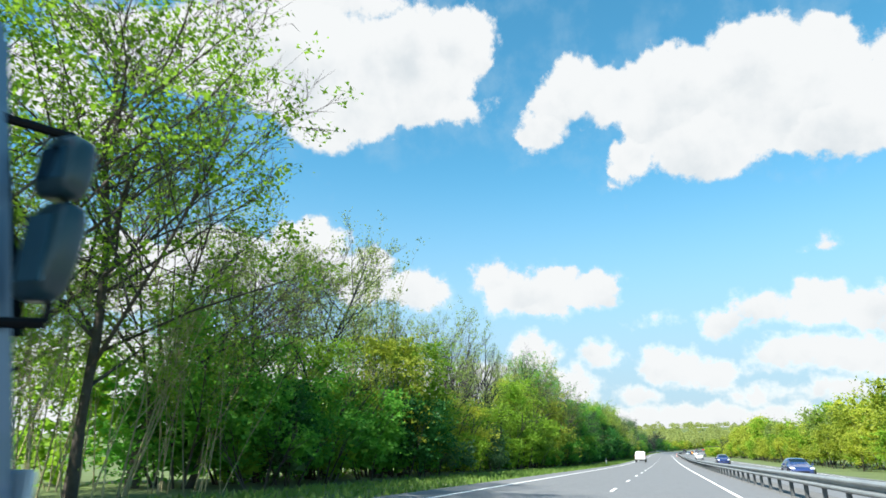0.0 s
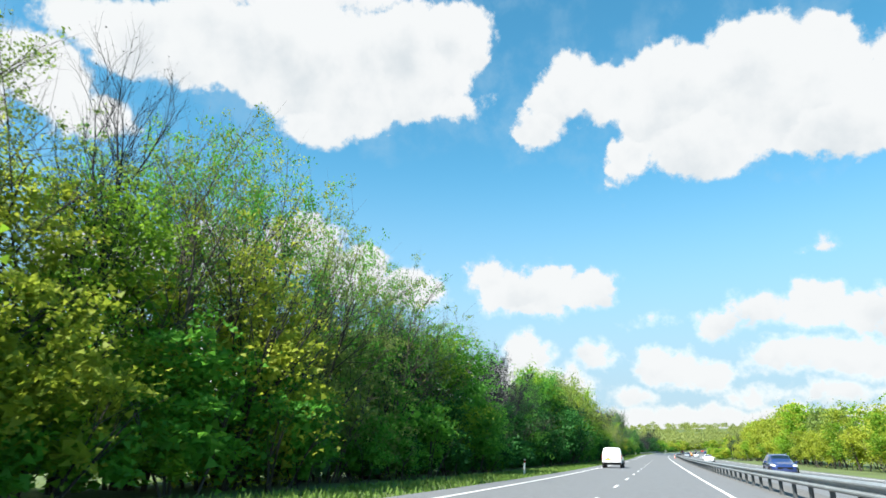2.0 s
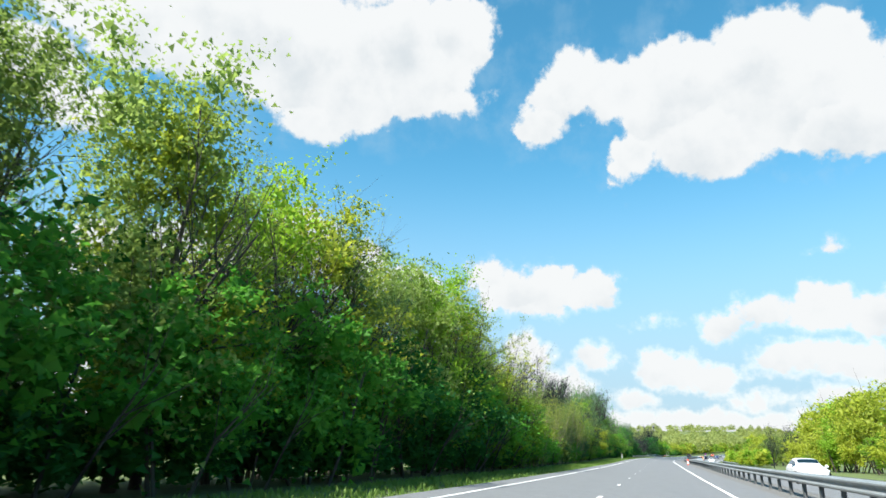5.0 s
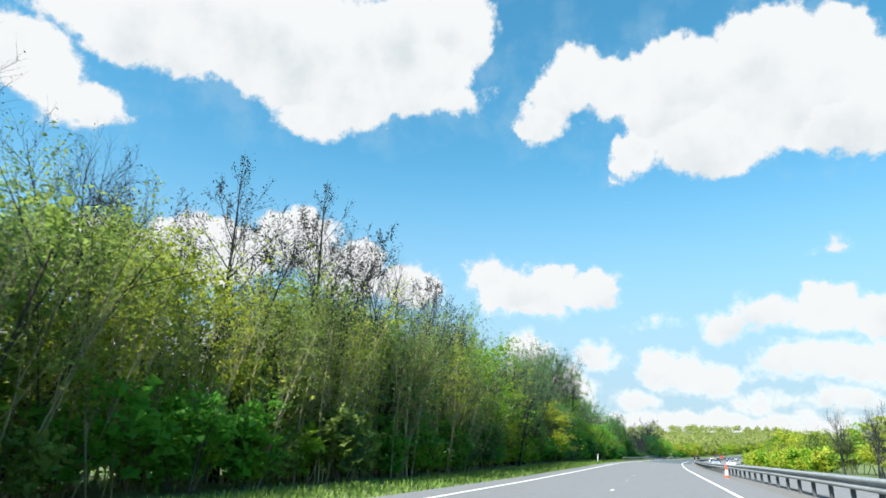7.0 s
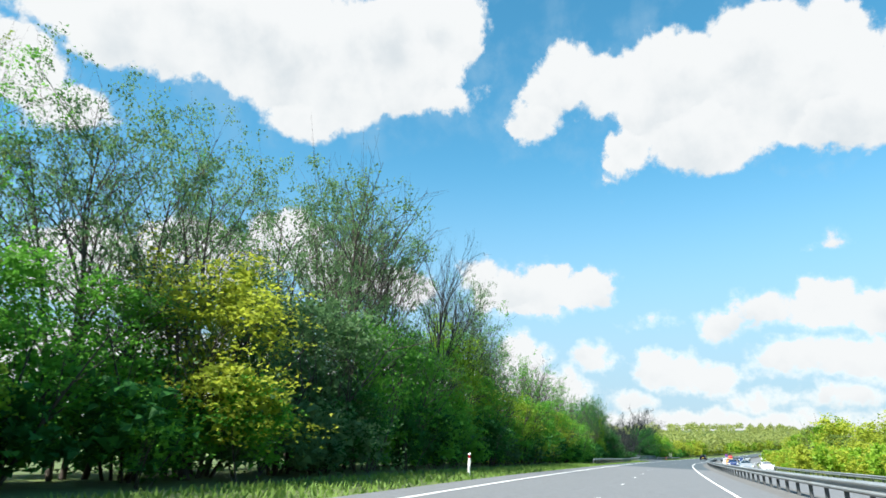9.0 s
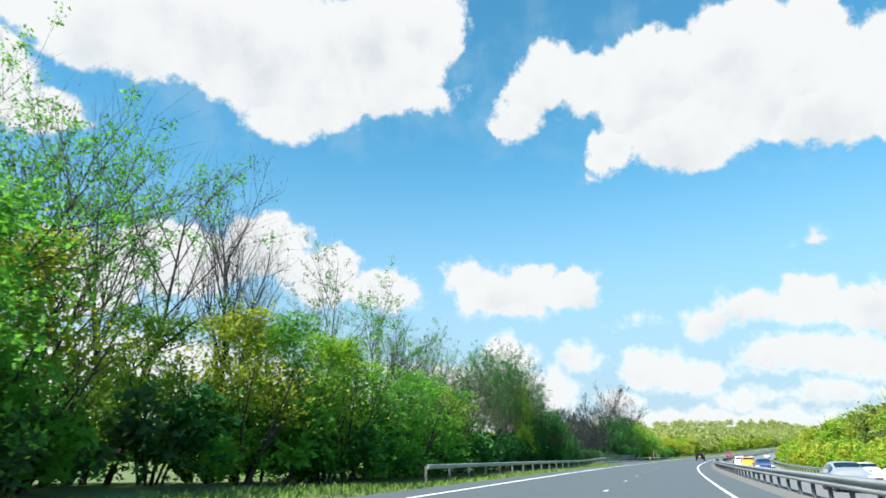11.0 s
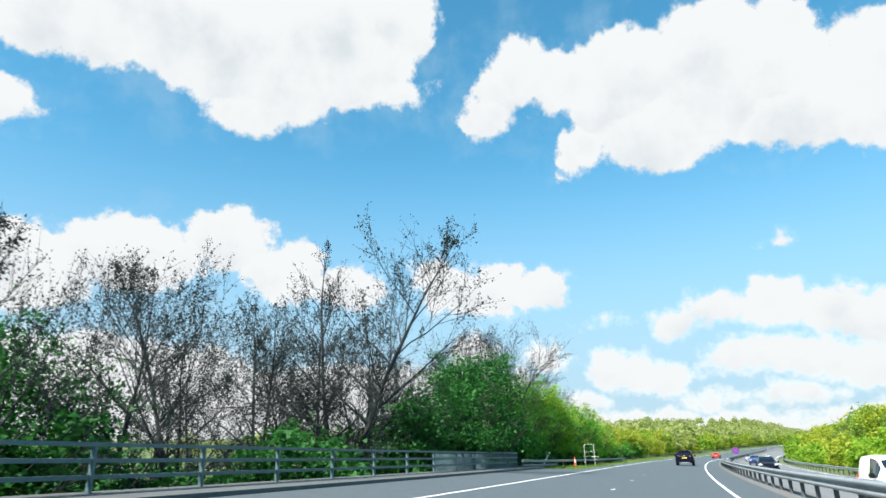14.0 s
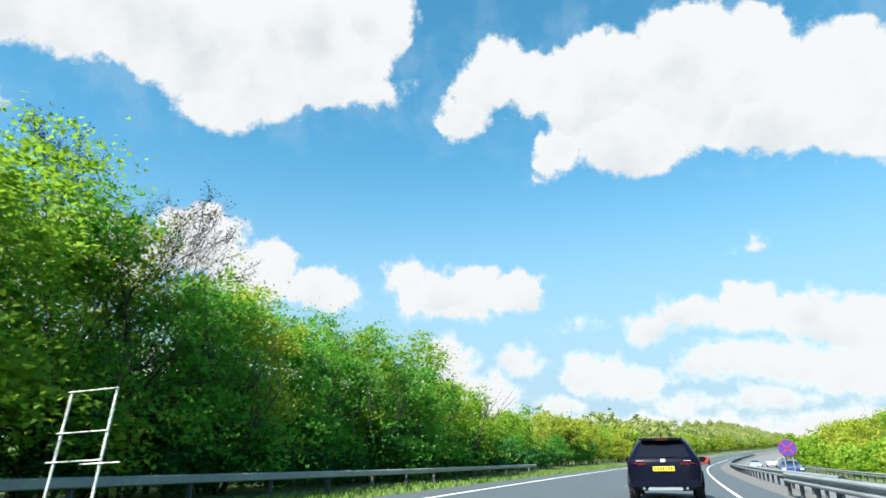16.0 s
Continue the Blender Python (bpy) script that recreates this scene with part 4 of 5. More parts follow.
# the stretch of thin rods
tops([("thicket", "olive"), ("thicket", "olive"), ("thicket", "fresh")], 208, 252, 2.6, -13.2, -11.7, 0.66, 1.0)
tops([("thicket", "olive"), ("thicket", "fresh"), ("thicket", "grey")], 207, 252, 3.4, -14.6, -13.2, 0.74, 1.0)
tops([("alder", "bud"), ("bare", "bud")], 205, 262, 3.2)
thick(["olive", "olive", "fresh", "grey"], 207, 252, 3.3, -15.0, -14.0, 0.9)
thick(["green", "grey"], 207, 252, 4.4, -12.2, -11.4, 0.3)
plant("leafy", "yellow", 1, 254.5, -12.8, 9.2)
# fresh and yellow tones here carry some of the windscreen glare too
tops([("sparse", "fresh"), ("thicket", "fresh"), ("sparse", "olive")], 258, 275, 3.6, -14.4, -13.0, 0.85)
tops([("sparse", "grey"), ("sparse", "green")], 258, 288, 4.6, -16.5, -14.4)
thick(["olive", "fresh", "fresh"], 257, 277, 3.4, -15.4, -14.4, 0.72)
thick(["fresh", "yellow", "olive"], 256, 272, 3.6, -12.8, -12.2, 0.42)
thick(["green", "yellow", "green"], 272, 277, 2.6, -12.6, -11.8, 0.45)
for s0, x0, h in ((262.2, -12.0, 8.4), (264.0, -12.6, 9.6), (266.4, -12.1, 8.6), (268.6, -12.9, 9.2)):   # dark stems at the edge
    plant("alder", "grey", 1, s0, x0, h, wide=1.1)
thick(["green", "yellow", "grey"], 276, 290, 3.3)
thick(["green", "dark", "grey", "green"], 290, 301, 3.3)
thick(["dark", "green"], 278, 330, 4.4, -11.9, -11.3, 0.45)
thick(["green", "yellow", "green"], 302, 318, 3.0, k=1.08)
tops([("sparse", "grey"), ("sparse", "green"), ("sparse", "grey"), ("bare", "bud")], 289, 320, 5.5, -16.5, -14.0)
thick(["green", "yellow", "fresh"], 319, 345, 3.4)
thick(["green", "green", "yellow"], 345, 372, 3.4)
tops([("sparse", "grey"), ("bare", "bud"), ("sparse", "green")], 320, 372, 3.4, -16.5, -14.0)
for s0, x0, h in ((270.0, -14.8, 11.4), (279.0, -15.0, 11.4), (284.0, -14.6, 12.2), (289.5, -15.0, 13.0), (295.0, -14.8, 14.6), (301.0, -15.2, 13.8), (312.0, -15.0, 14.0)):
    plant("sparse", "grey", 2 + int(s0) % 2, s0, x0, h, wide=0.68)
plant("leafy", "fresh", 0, 281.5, -12.8, 6.6, wide=1.25)
# open trees behind the barrier, then the bridge
for s0, x0, h in ((376.0, -14.6, 9.6), (379.5, -15.2, 10.0), (383.0, -14.4, 10.6), (386.5, -15.2, 11.0), (390.0, -14.6, 11.2), (393.4, -14.2, 10.8), (397.6, -15.0, 8.2), (399.4, -14.4, 8.4)):
    plant("sparse", "dark" if int(s0) % 3 else "grey", 2 + int(s0) % 2, s0, x0, h, wide=0.6)
belt([("sparse", "grey"), ("sparse", "dark"), ("alder", "bud")], 373, 393, -17.0, -14.2, 3.6, 8.0, 10.4, 0.8)
belt([("far", "dark")], 372, 390, -14.0, -12.4, 1.5, 1.7, 2.5)
plant("leafy", "yellow", 0, 387.4, -13.6, 7.6, wide=0.55)
plant("leafy", "green", 1, 389.2, -14.0, 7.0, wide=0.5)
# deep green bushes; their tone also holds the shade along this stretch
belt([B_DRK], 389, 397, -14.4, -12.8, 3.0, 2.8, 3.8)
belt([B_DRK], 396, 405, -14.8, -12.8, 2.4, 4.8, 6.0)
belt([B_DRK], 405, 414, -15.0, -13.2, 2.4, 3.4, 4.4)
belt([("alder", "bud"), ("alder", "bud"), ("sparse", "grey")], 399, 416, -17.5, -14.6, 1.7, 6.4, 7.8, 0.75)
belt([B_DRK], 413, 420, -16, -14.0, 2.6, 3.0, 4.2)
# slender stems that stand below the bridge
for s0, x0, h, k in ((416.5, -15.6, 6.8, 1), (418.5, -17.0, 7.4, 0), (421.0, -15.8, 6.6, 2), (423.2, -17.0, 7.0, 1), (424.8, -15.0, 6.4, 0), (428.0, -15.2, 7.2, 2), (431.7, -15.0, 8.7, 0),
                     (434.6, -17.5, 7.6, 1), (437.0, -18.5, 8.2, 2), (440.0, -18.2, 9.4, 1), (442.0, -18.8, 10.4, 2), (444.4, -17.2, 10.6, 1), (446.4, -15.0, 9.0, 2), (448.5, -16.4, 8.6, 0), (451.0, -16.0, 8.2, 2), (453.2, -17.6, 8.6, 1)):
    plant("alder", "bud", k, s0, x0, h, wide=0.85)
plant("alder", "bud", 0, 442.9, -15.2, 13.4, wide=0.9)
plant("alder", "bud", 1, 441.2, -14.9, 11.4, wide=0.8)
belt([("leafy", "dark"), ("leafy", "grey"), ("leafy", "dark")], 416, 431, -20.0, -16.4, 1.9, 7.4, 9.2, 0.75)
# bushes below the rails; their dark tone also carries the trees' shade
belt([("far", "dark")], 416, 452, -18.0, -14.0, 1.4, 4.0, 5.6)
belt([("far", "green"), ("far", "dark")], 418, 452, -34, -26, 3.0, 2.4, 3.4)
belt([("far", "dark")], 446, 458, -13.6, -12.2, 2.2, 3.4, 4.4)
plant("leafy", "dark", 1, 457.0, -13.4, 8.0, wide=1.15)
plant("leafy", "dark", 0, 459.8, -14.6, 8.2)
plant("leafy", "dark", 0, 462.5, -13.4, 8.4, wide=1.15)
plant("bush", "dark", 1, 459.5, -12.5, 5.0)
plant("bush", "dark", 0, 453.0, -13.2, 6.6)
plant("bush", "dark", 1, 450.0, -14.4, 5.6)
# dark leaves here also stand in for shadow beneath the canopy
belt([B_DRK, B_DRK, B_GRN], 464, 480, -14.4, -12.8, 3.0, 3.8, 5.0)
belt([B_GRN, B_YEL, B_GRN], 480, 487, -14.0, -12.6, 2.8, 5.0, 6.2)
plant("forked", "bud", 0, 470.4, -13.5, 12.8, turn=100, wide=1.15)
plant("alder", "bud", 2, 466.5, -15.4, 11.0)
plant("leafy", "green", 1, 466.8, -13.0, 6.4, wide=1.1)
plant("leafy", "dark", 0, 463.8, -12.6, 5.0)
for s0, x0, h in ((473.0, -13.0, 6.6), (476.0, -12.8, 7.2), (474.5, -14.4, 7.4)):
    plant("sparse", "green", int(s0) % 2, s0, x0, h, wide=1.1)
plant("forked", "bud", 1, 484.5, -15.0, 9.4, turn=40)
plant("leafy", "green", 1, 477.5, -13.6, 8.2)
plant("leafy", "yellow", 0, 481.0, -13.0, 7.8, wide=1.1)
plant("leafy", "green", 1, 483.6, -13.6, 7.4, wide=1.0)
belt([("leafy", "green"), ("leafy", "yellow"), ("leafy", "fresh")], 486, 506, -15, -13.4, 3.2, 6.4, 7.6)
belt([B_GRN, B_YEL, B_GRN], 487, 516, -14.0, -12.6, 3.4, 5.0, 6.0)
belt([("far", "fresh"), ("far", "fresh"), ("far", "yellow")], 512, 610, -17, -13.5, 4.2, 4.6, 6.0)
belt([("far", "green")], 516, 570, -13.4, -12.4, 4.6, 2.2, 3.2)
# shrubs that close the belt behind; dark tones put the shade into the leaf colour
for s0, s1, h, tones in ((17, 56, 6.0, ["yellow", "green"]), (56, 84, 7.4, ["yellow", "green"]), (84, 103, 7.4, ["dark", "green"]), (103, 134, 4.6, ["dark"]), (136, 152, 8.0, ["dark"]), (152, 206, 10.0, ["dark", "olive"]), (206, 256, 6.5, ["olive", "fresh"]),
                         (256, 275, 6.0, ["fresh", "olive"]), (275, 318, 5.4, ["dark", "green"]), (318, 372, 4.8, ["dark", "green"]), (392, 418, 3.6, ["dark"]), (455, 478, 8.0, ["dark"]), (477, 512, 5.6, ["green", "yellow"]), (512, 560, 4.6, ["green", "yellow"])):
    mass("undergrowth", "shrubs behind the front trees, dark tones standing in for shade", "bush", tones, s0, s1, -18.5, -15.5, 2.4, h * 0.7, h * 0.88, 7)
# the paler stretches, 17-85 and 200-270, tone windscreen glare into the leaves
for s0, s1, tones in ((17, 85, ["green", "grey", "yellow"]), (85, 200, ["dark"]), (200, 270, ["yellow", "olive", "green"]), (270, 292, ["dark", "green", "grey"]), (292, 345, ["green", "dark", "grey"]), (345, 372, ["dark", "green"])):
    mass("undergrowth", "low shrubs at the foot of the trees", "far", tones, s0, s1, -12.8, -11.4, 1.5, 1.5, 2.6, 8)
    mass("undergrowth", "low shrubs under the trees, dark tones standing in for shade", "far", tones, s0, s1, -15.4, -13.6, 1.8, 2.2, 3.2, 10)
mass("undergrowth", "low shrubs under the open trees, shade put into their dark leaves", "far", ["dark"], 371, 393, -16.0, -13.0, 1.3, 2.0, 3.2, 6)
# dark leaves added where the ground behind the barrier lies in shade
mass("undergrowth", "low shrubs behind the barrier, shade put into their dark leaves", "far", ["dark"], 456, 530, -12.4, -11.3, 1.1, 0.9, 1.5, 8)
mass("undergrowth", "low shrubs at the trees' foot, shade put into their dark leaves", "far", ["dark"], 456, 540, -13.6, -11.8, 1.7, 1.6, 2.8, 3)
# beyond the opposite carriageway
FAR = [("far", "fresh"), ("far", "fresh"), ("far", "fresh"), ("far", "yellow"), ("far", "olive")]
belt(FAR, 60, 200, 25, 30, 4.8, 8.2, 10.6, 0.9)
belt(FAR, 200, 290, 25, 30, 4.8, 9.6, 12.0, 0.9)
belt([("far", "yellow"), ("far", "fresh"), ("far", "fresh")], 60, 290, 21.5, 23.5, 6.5, 4.0, 6.0)
belt([("bare", "bud")], 296, 312, 22, 25, 5.0, 8.0, 9.5)
belt(FAR, 318, 420, 27, 33, 6.5, 6.0, 8.4)
belt(FAR, 420, 700, 27, 34, 5.6, 8.0, 10.4)
mass("shrub_belt", "yellow-green shrubs behind the far barrier", "far", ["fresh", "yellow"], 316, 620, 17.6, 23.0, 1.5, 2.4, 4.4, 6)
mass("tree_belt", "yellow-green trees far along the road", "far", ["fresh", "yellow"], 600, 1150, -28, -13, 2.2, 4.5, 8.0, 8)
mass("tree_belt", "yellow-green trees far along the road", "far", ["fresh", "yellow"], 620, 1150, 18, 34, 2.2, 4.0, 8.5, 8)


# ---- woods on the far rise ----
def woods():
    rng = np.random.default_rng(77)
    pts = []
    n = 0
    while n < 1400:
        s = rng.uniform(620, 1300)
        x = rng.uniform(-220, 320) if rng.uniform() < 0.45 else 7 + math.copysign(23 + abs(rng.normal(scale=45)), rng.uniform(-1, 1))
        if -16 < x < 30:
            continue
        p = at(s, x)
        z = lie(p.x, p.y)
        h, r = rng.uniform(6, 12), rng.uniform(3.6, 7.0)
        k = 230
        d = rng.normal(size=(k, 3))
        d /= np.linalg.norm(d, axis=1)[:, None]
        d[:, 2] = np.abs(d[:, 2]) * 1.25 - 0.25
        pts.append(np.array([p.x, p.y, z + h * 0.45]) + d * np.array([r, r, h * 0.55]) * rng.uniform(0.6, 1.12, (k, 1)))
        n += 1
    v, f = leaf_sprays(rng, np.concatenate(pts), 1.25)
    ob = new("woodland", quads("woodland", v, f, LEAF_WOODS))
    tagged(ob, "distant yellow-green spring woodland on the far rise", "woodland", kind="stuff")


woods()


def grass_tufts():
    """Uneven blades along both verges."""
    rng = np.random.default_rng(31)
    pts, k = [], 60000
    s, x = rng.uniform(0, 560, k), -6.9 - 3.6 * rng.uniform(0, 1, k) ** 0.8
    for a, b in zip(s, x):
        if BRIDGE_0 - 3 < a < BRIDGE_1 + 3:
            continue
        p = at(a, b)
        pts.append((p.x, p.y, lie(p.x, p.y)))
    c = np.array(pts)
    n = len(c)
    a = rng.uniform(0, 6.28, n)
    t = np.stack([np.cos(a), np.sin(a), np.zeros(n)], 1)
    h = rng.uniform(0.05, 0.22, (n, 1))
    lean = rng.normal(scale=0.06, size=(n, 3)) * np.array([1, 1, 0])
    top = np.array([[0, 0, 1.0]]) * h + lean
    w = 0.02 + 0.14 * h
    v = np.stack([c - t * w, c + t * w, c + top], 1).reshape(-1, 3)
    ob = new("verge_grass", quads("verge_grass", v, np.arange(n * 3).reshape(n, 3), BLADES))
    tagged(ob, "long pale green grass tufts along the verge", "grass", kind="stuff")


grass_tufts()


# ---- vehicles (tail at y = 0, facing along y) ----
class Shell:
    """A body lofted through stations: (y, lean, underside, belt, top, half widths at sill, belt and roof)."""

    def __init__(self, stations):
        self.st = np.array(stations, float)

    def ring(self, y):
        """The right half's outline at y, from the underside's middle to the roof's."""
        c = [np.interp(y, self.st[:, 0], self.st[:, k]) for k in range(8)]
        _, lean, zb, zl, zt, ws, wl, wr = c
        zm = zb + (zl - zb) * 0.55
        rim = min(0.09, (zt - zl) * 0.5)
        pts = [(0, zb), (ws * 0.8, zb), (ws, zb + 0.07), (wl * 1.005, zm), (wl, zl), (wl * 0.985, zl + 0.03), (wr * 1.02, zt - rim), (wr * 0.9, zt - rim * 0.25), (wr * 0.55, zt), (0, zt + 0.008)]
        return [Vector((x, y + lean * max(0, z - zl) / max(zt - zl, 0.05), z)) for x, z in pts]

    def mesh(self, mat):
        ys = list(self.st[:, 0])
        verts, faces = [], []
        for y in ys:
            r = self.ring(y)
            verts += r + [Vector((-p.x, p.y, p.z)) for p in r[-2:0:-1]]
        k = len(self.ring(ys[0])) * 2 - 2
        for i in range(len(ys) - 1):
            for j in range(k):
                a, b = i * k + j, i * k + (j + 1) % k
                faces.append((a, a + k, b + k, b))
        h = k // 2
        for o, flip in ((0, False), ((len(ys) - 1) * k, True)):
            for j in range(h):
                q = (o + j, o + j + 1, o + (k - j - 1) % k, o + (k - j) % k)
                q = tuple(dict.fromkeys(q))
                faces.append(q[::-1] if flip else q)
        me = mesh_of("body", verts, faces, mat, True)
        return me

    def patch(self, y0, y1, j0, j1, out, mat, name, side=1, ny=5, trim0=0.0, trim1=0.0):
        """A panel that follows the shell between two stretches, with a little thickness."""
        verts, faces = [], []
        ys = np.linspace(y0, y1, ny)
        rows = []
        for y in ys:
            r = self.ring(y)
            seg = [r[j0].lerp(r[j0 + 1], trim0)] + [r[j] for j in range(j0 + 1, j1)] + [r[j1].lerp(r[j1 - 1], trim1)]
            rows.append([Vector((p.x + (out if p.x > 0.02 else 0), p.y, p.z + (out if p.x < 0.5 else 0))) for p in seg])
        n = len(rows[0])
        for r in rows:
            verts += [(side * p.x, p.y, p.z) for p in r]
        for i in range(ny - 1):
            for j in range(n - 1):
                a = i * n + j
                q = (a, a + 1, a + n + 1, a + n)
                faces.append(q if side < 0 else q[::-1])
        return mesh_of(name, verts, faces, mat, True)


def tail_panel(shell, x_low, x_high, z0, z1, mat, name, out=0.006, cx=0.0, thick=0.02):
    """A flat panel on the sloping tail."""
    _, lean, zb, zl, zt, ws, wl, wr = shell.st[0]
    verts, rows = [], []
    for z, w in ((z0, x_low), (z1, x_high)):
        y = lean * max(0, z - zl) / (zt - zl)
        rows.append((z, w, y))
    for d in (-out, thick):
        for z, w, y in rows:
            verts += [(cx - w, y + d, z), (cx + w, y + d, z)]
    return mesh_of(name, verts, [(0, 1, 3, 2), (4, 6, 7, 5), (0, 4, 5, 1), (2, 3, 7, 6), (0, 2, 6, 4), (1, 5, 7, 3)], mat)


def wheel_meshes(r, w):
    def lathe(profile, mat, name, n=28):
        verts, faces, k = [], [], len(profile)
        for i in range(n):
            a = 2 * math.pi * i / n
            verts += [(x, q * math.cos(a), q * math.sin(a)) for x, q in profile]
        for i in range(n):
            for j in range(k - 1):
                a, b = i * k + j, ((i + 1) % n) * k + j
                faces.append((a, b, b + 1, a + 1))
        return mesh_of(name, verts, faces, mat, True)
    tyre = lathe([(-w / 2, r * 0.62), (-w / 2, r * 0.93), (-w * 0.38, r), (w * 0.38, r), (w / 2, r * 0.93), (w / 2, r * 0.62), (w * 0.3, r * 0.6)], RUBBER, "tyre")
    rim = lathe([(w * 0.28, 0.0), (w * 0.3, r * 0.14), (w * 0.22, r * 0.2), (w * 0.26, r * 0.5), (w * 0.44, r * 0.62), (-w * 0.3, r * 0.62)], ALLOY, "rim")
    return tyre, rim


def wheels(base, track, axles, r, w=0.21):
    tyre, rim = wheel_meshes(r, w)
    for y in axles:
        for side in (1, -1):
            t = part("wheel", tyre, parent=base)
            t.matrix_basis = pose(side * (track - w / 2), y, r, 0, 0, 0 if side > 0 else 180)
            part("rim", rim, parent=t, label="alloy wheel rim")
            rings = []
            arch = bmesh.new()
            for i in range(13):
                a = math.pi * i / 12
                rings.append([arch.verts.new((side * (track + dx), y + (r + dr) * math.cos(a), r + (r + dr) * math.sin(a))) for dx, dr in ((-0.02, 0.015), (0.026, 0.02), (0.030, 0.065), (-0.02, 0.075))])
            for q, nxt in zip(rings, rings[1:]):
                for j in range(4):
                    arch.faces.new((q[j], q[(j + 1) % 4], nxt[(j + 1) % 4], nxt[j]))
            arch.faces.new(rings[0]), arch.faces.new(rings[-1])
            bmesh.ops.recalc_face_normals(arch, faces=arch.faces)
            part("wheel_arch", arch, TRIM, base)
            well = bmesh.new()
            bmesh.ops.create_cone(well, cap_ends=True, segments=24, radius1=r + 0.05, radius2=r + 0.05, depth=0.06, matrix=pose(side * (track - 0.018), y, r, 0, 90, 0))
            part("wheel_well", well, RUBBER, base)


def number_plate(shell, base, z, cx=0.0, rear=True, front_y=0.0):
    if rear:
        p = part("number_plate", tail_panel(shell, 0.26, 0.26, z - 0.055, z + 0.055, PLATE, "number_plate", 0.02, cx), parent=base, label="yellow number plate")
        for i in range(7):
            if i == 4:
                continue
            part("plate_bar", tail_panel(shell, 0.02, 0.02, z - 0.035, z + 0.035, INK, "plate_bar", 0.024, cx - 0.195 + i * 0.065), parent=p)
    else:
        part("number_plate", box(cx - 0.26, cx + 0.26, front_y, front_y + 0.02, z - 0.055, z + 0.055), CONE_WHITE, base, "white number plate")


def mirrors(base, y, z, w, mat=None):
    for side in (1, -1):
        m = box(side * w, side * (w + 0.2), y - 0.04, y + 0.07, z, z + 0.15, 0.03) if side > 0 else box(-w - 0.2, -w, y - 0.04, y + 0.07, z, z + 0.15, 0.03)
        part("mirror", m, mat or TRIM, base, "black door mirror")


from mathutils.bvhtree import BVHTree


def soften(ob):
    md = ob.modifiers.new("round", "SUBSURF")
    md.levels = md.render_levels = 1


def letters(text, size, mat, name, parent, m, shear=0.0):
    cu = bpy.data.curves.new(name, "FONT")
    cu.body, cu.size, cu.shear, cu.align_x, cu.extrude = text, size, shear, "CENTER", 0.002
    tmp = new("lettering", cu)
    me = bpy.data.meshes.new_from_object(tmp)
    bpy.data.objects.remove(tmp)
    bold = bmesh.new()                    # heavy strokes: the thin letters three times, side by side
    for shift in (-0.028, 0.0, 0.028):
        n = len(bold.verts)
        bold.from_mesh(me)
        bold.verts.ensure_lookup_table()
        for v in bold.verts[n:]:
            v.co.x += size * shift
    bold.to_mesh(me)
    bold.free()
    me.materials.clear()
    me.materials.append(mat)
    ob = part(name, me, parent=parent)
    ob.matrix_basis = m
    return ob


def lay_on(ob, body, ray, out=0.004, flat=False):
    """Presses a flat thing onto a body, seen along the ray."""
    bpy.context.view_layer.update()
    tree = BVHTree.FromObject(body, bpy.context.evaluated_depsgraph_get())
    ray = Vector(ray)
    m = ob.matrix_basis
    back = m.inverted()
    pts = [m @ v.co for v in ob.data.vertices]
    mid = sum((q.dot(ray) for q in pts)) / len(pts)
    for v, q in zip(ob.data.vertices, pts):
        hit = tree.ray_cast(q - ray * (q.dot(ray) + 3.0), ray)[0]
        if hit:
            v.co = back @ (hit - ray * (out if (v.co.z > 0 if flat else q.dot(ray) < mid) else -0.004))


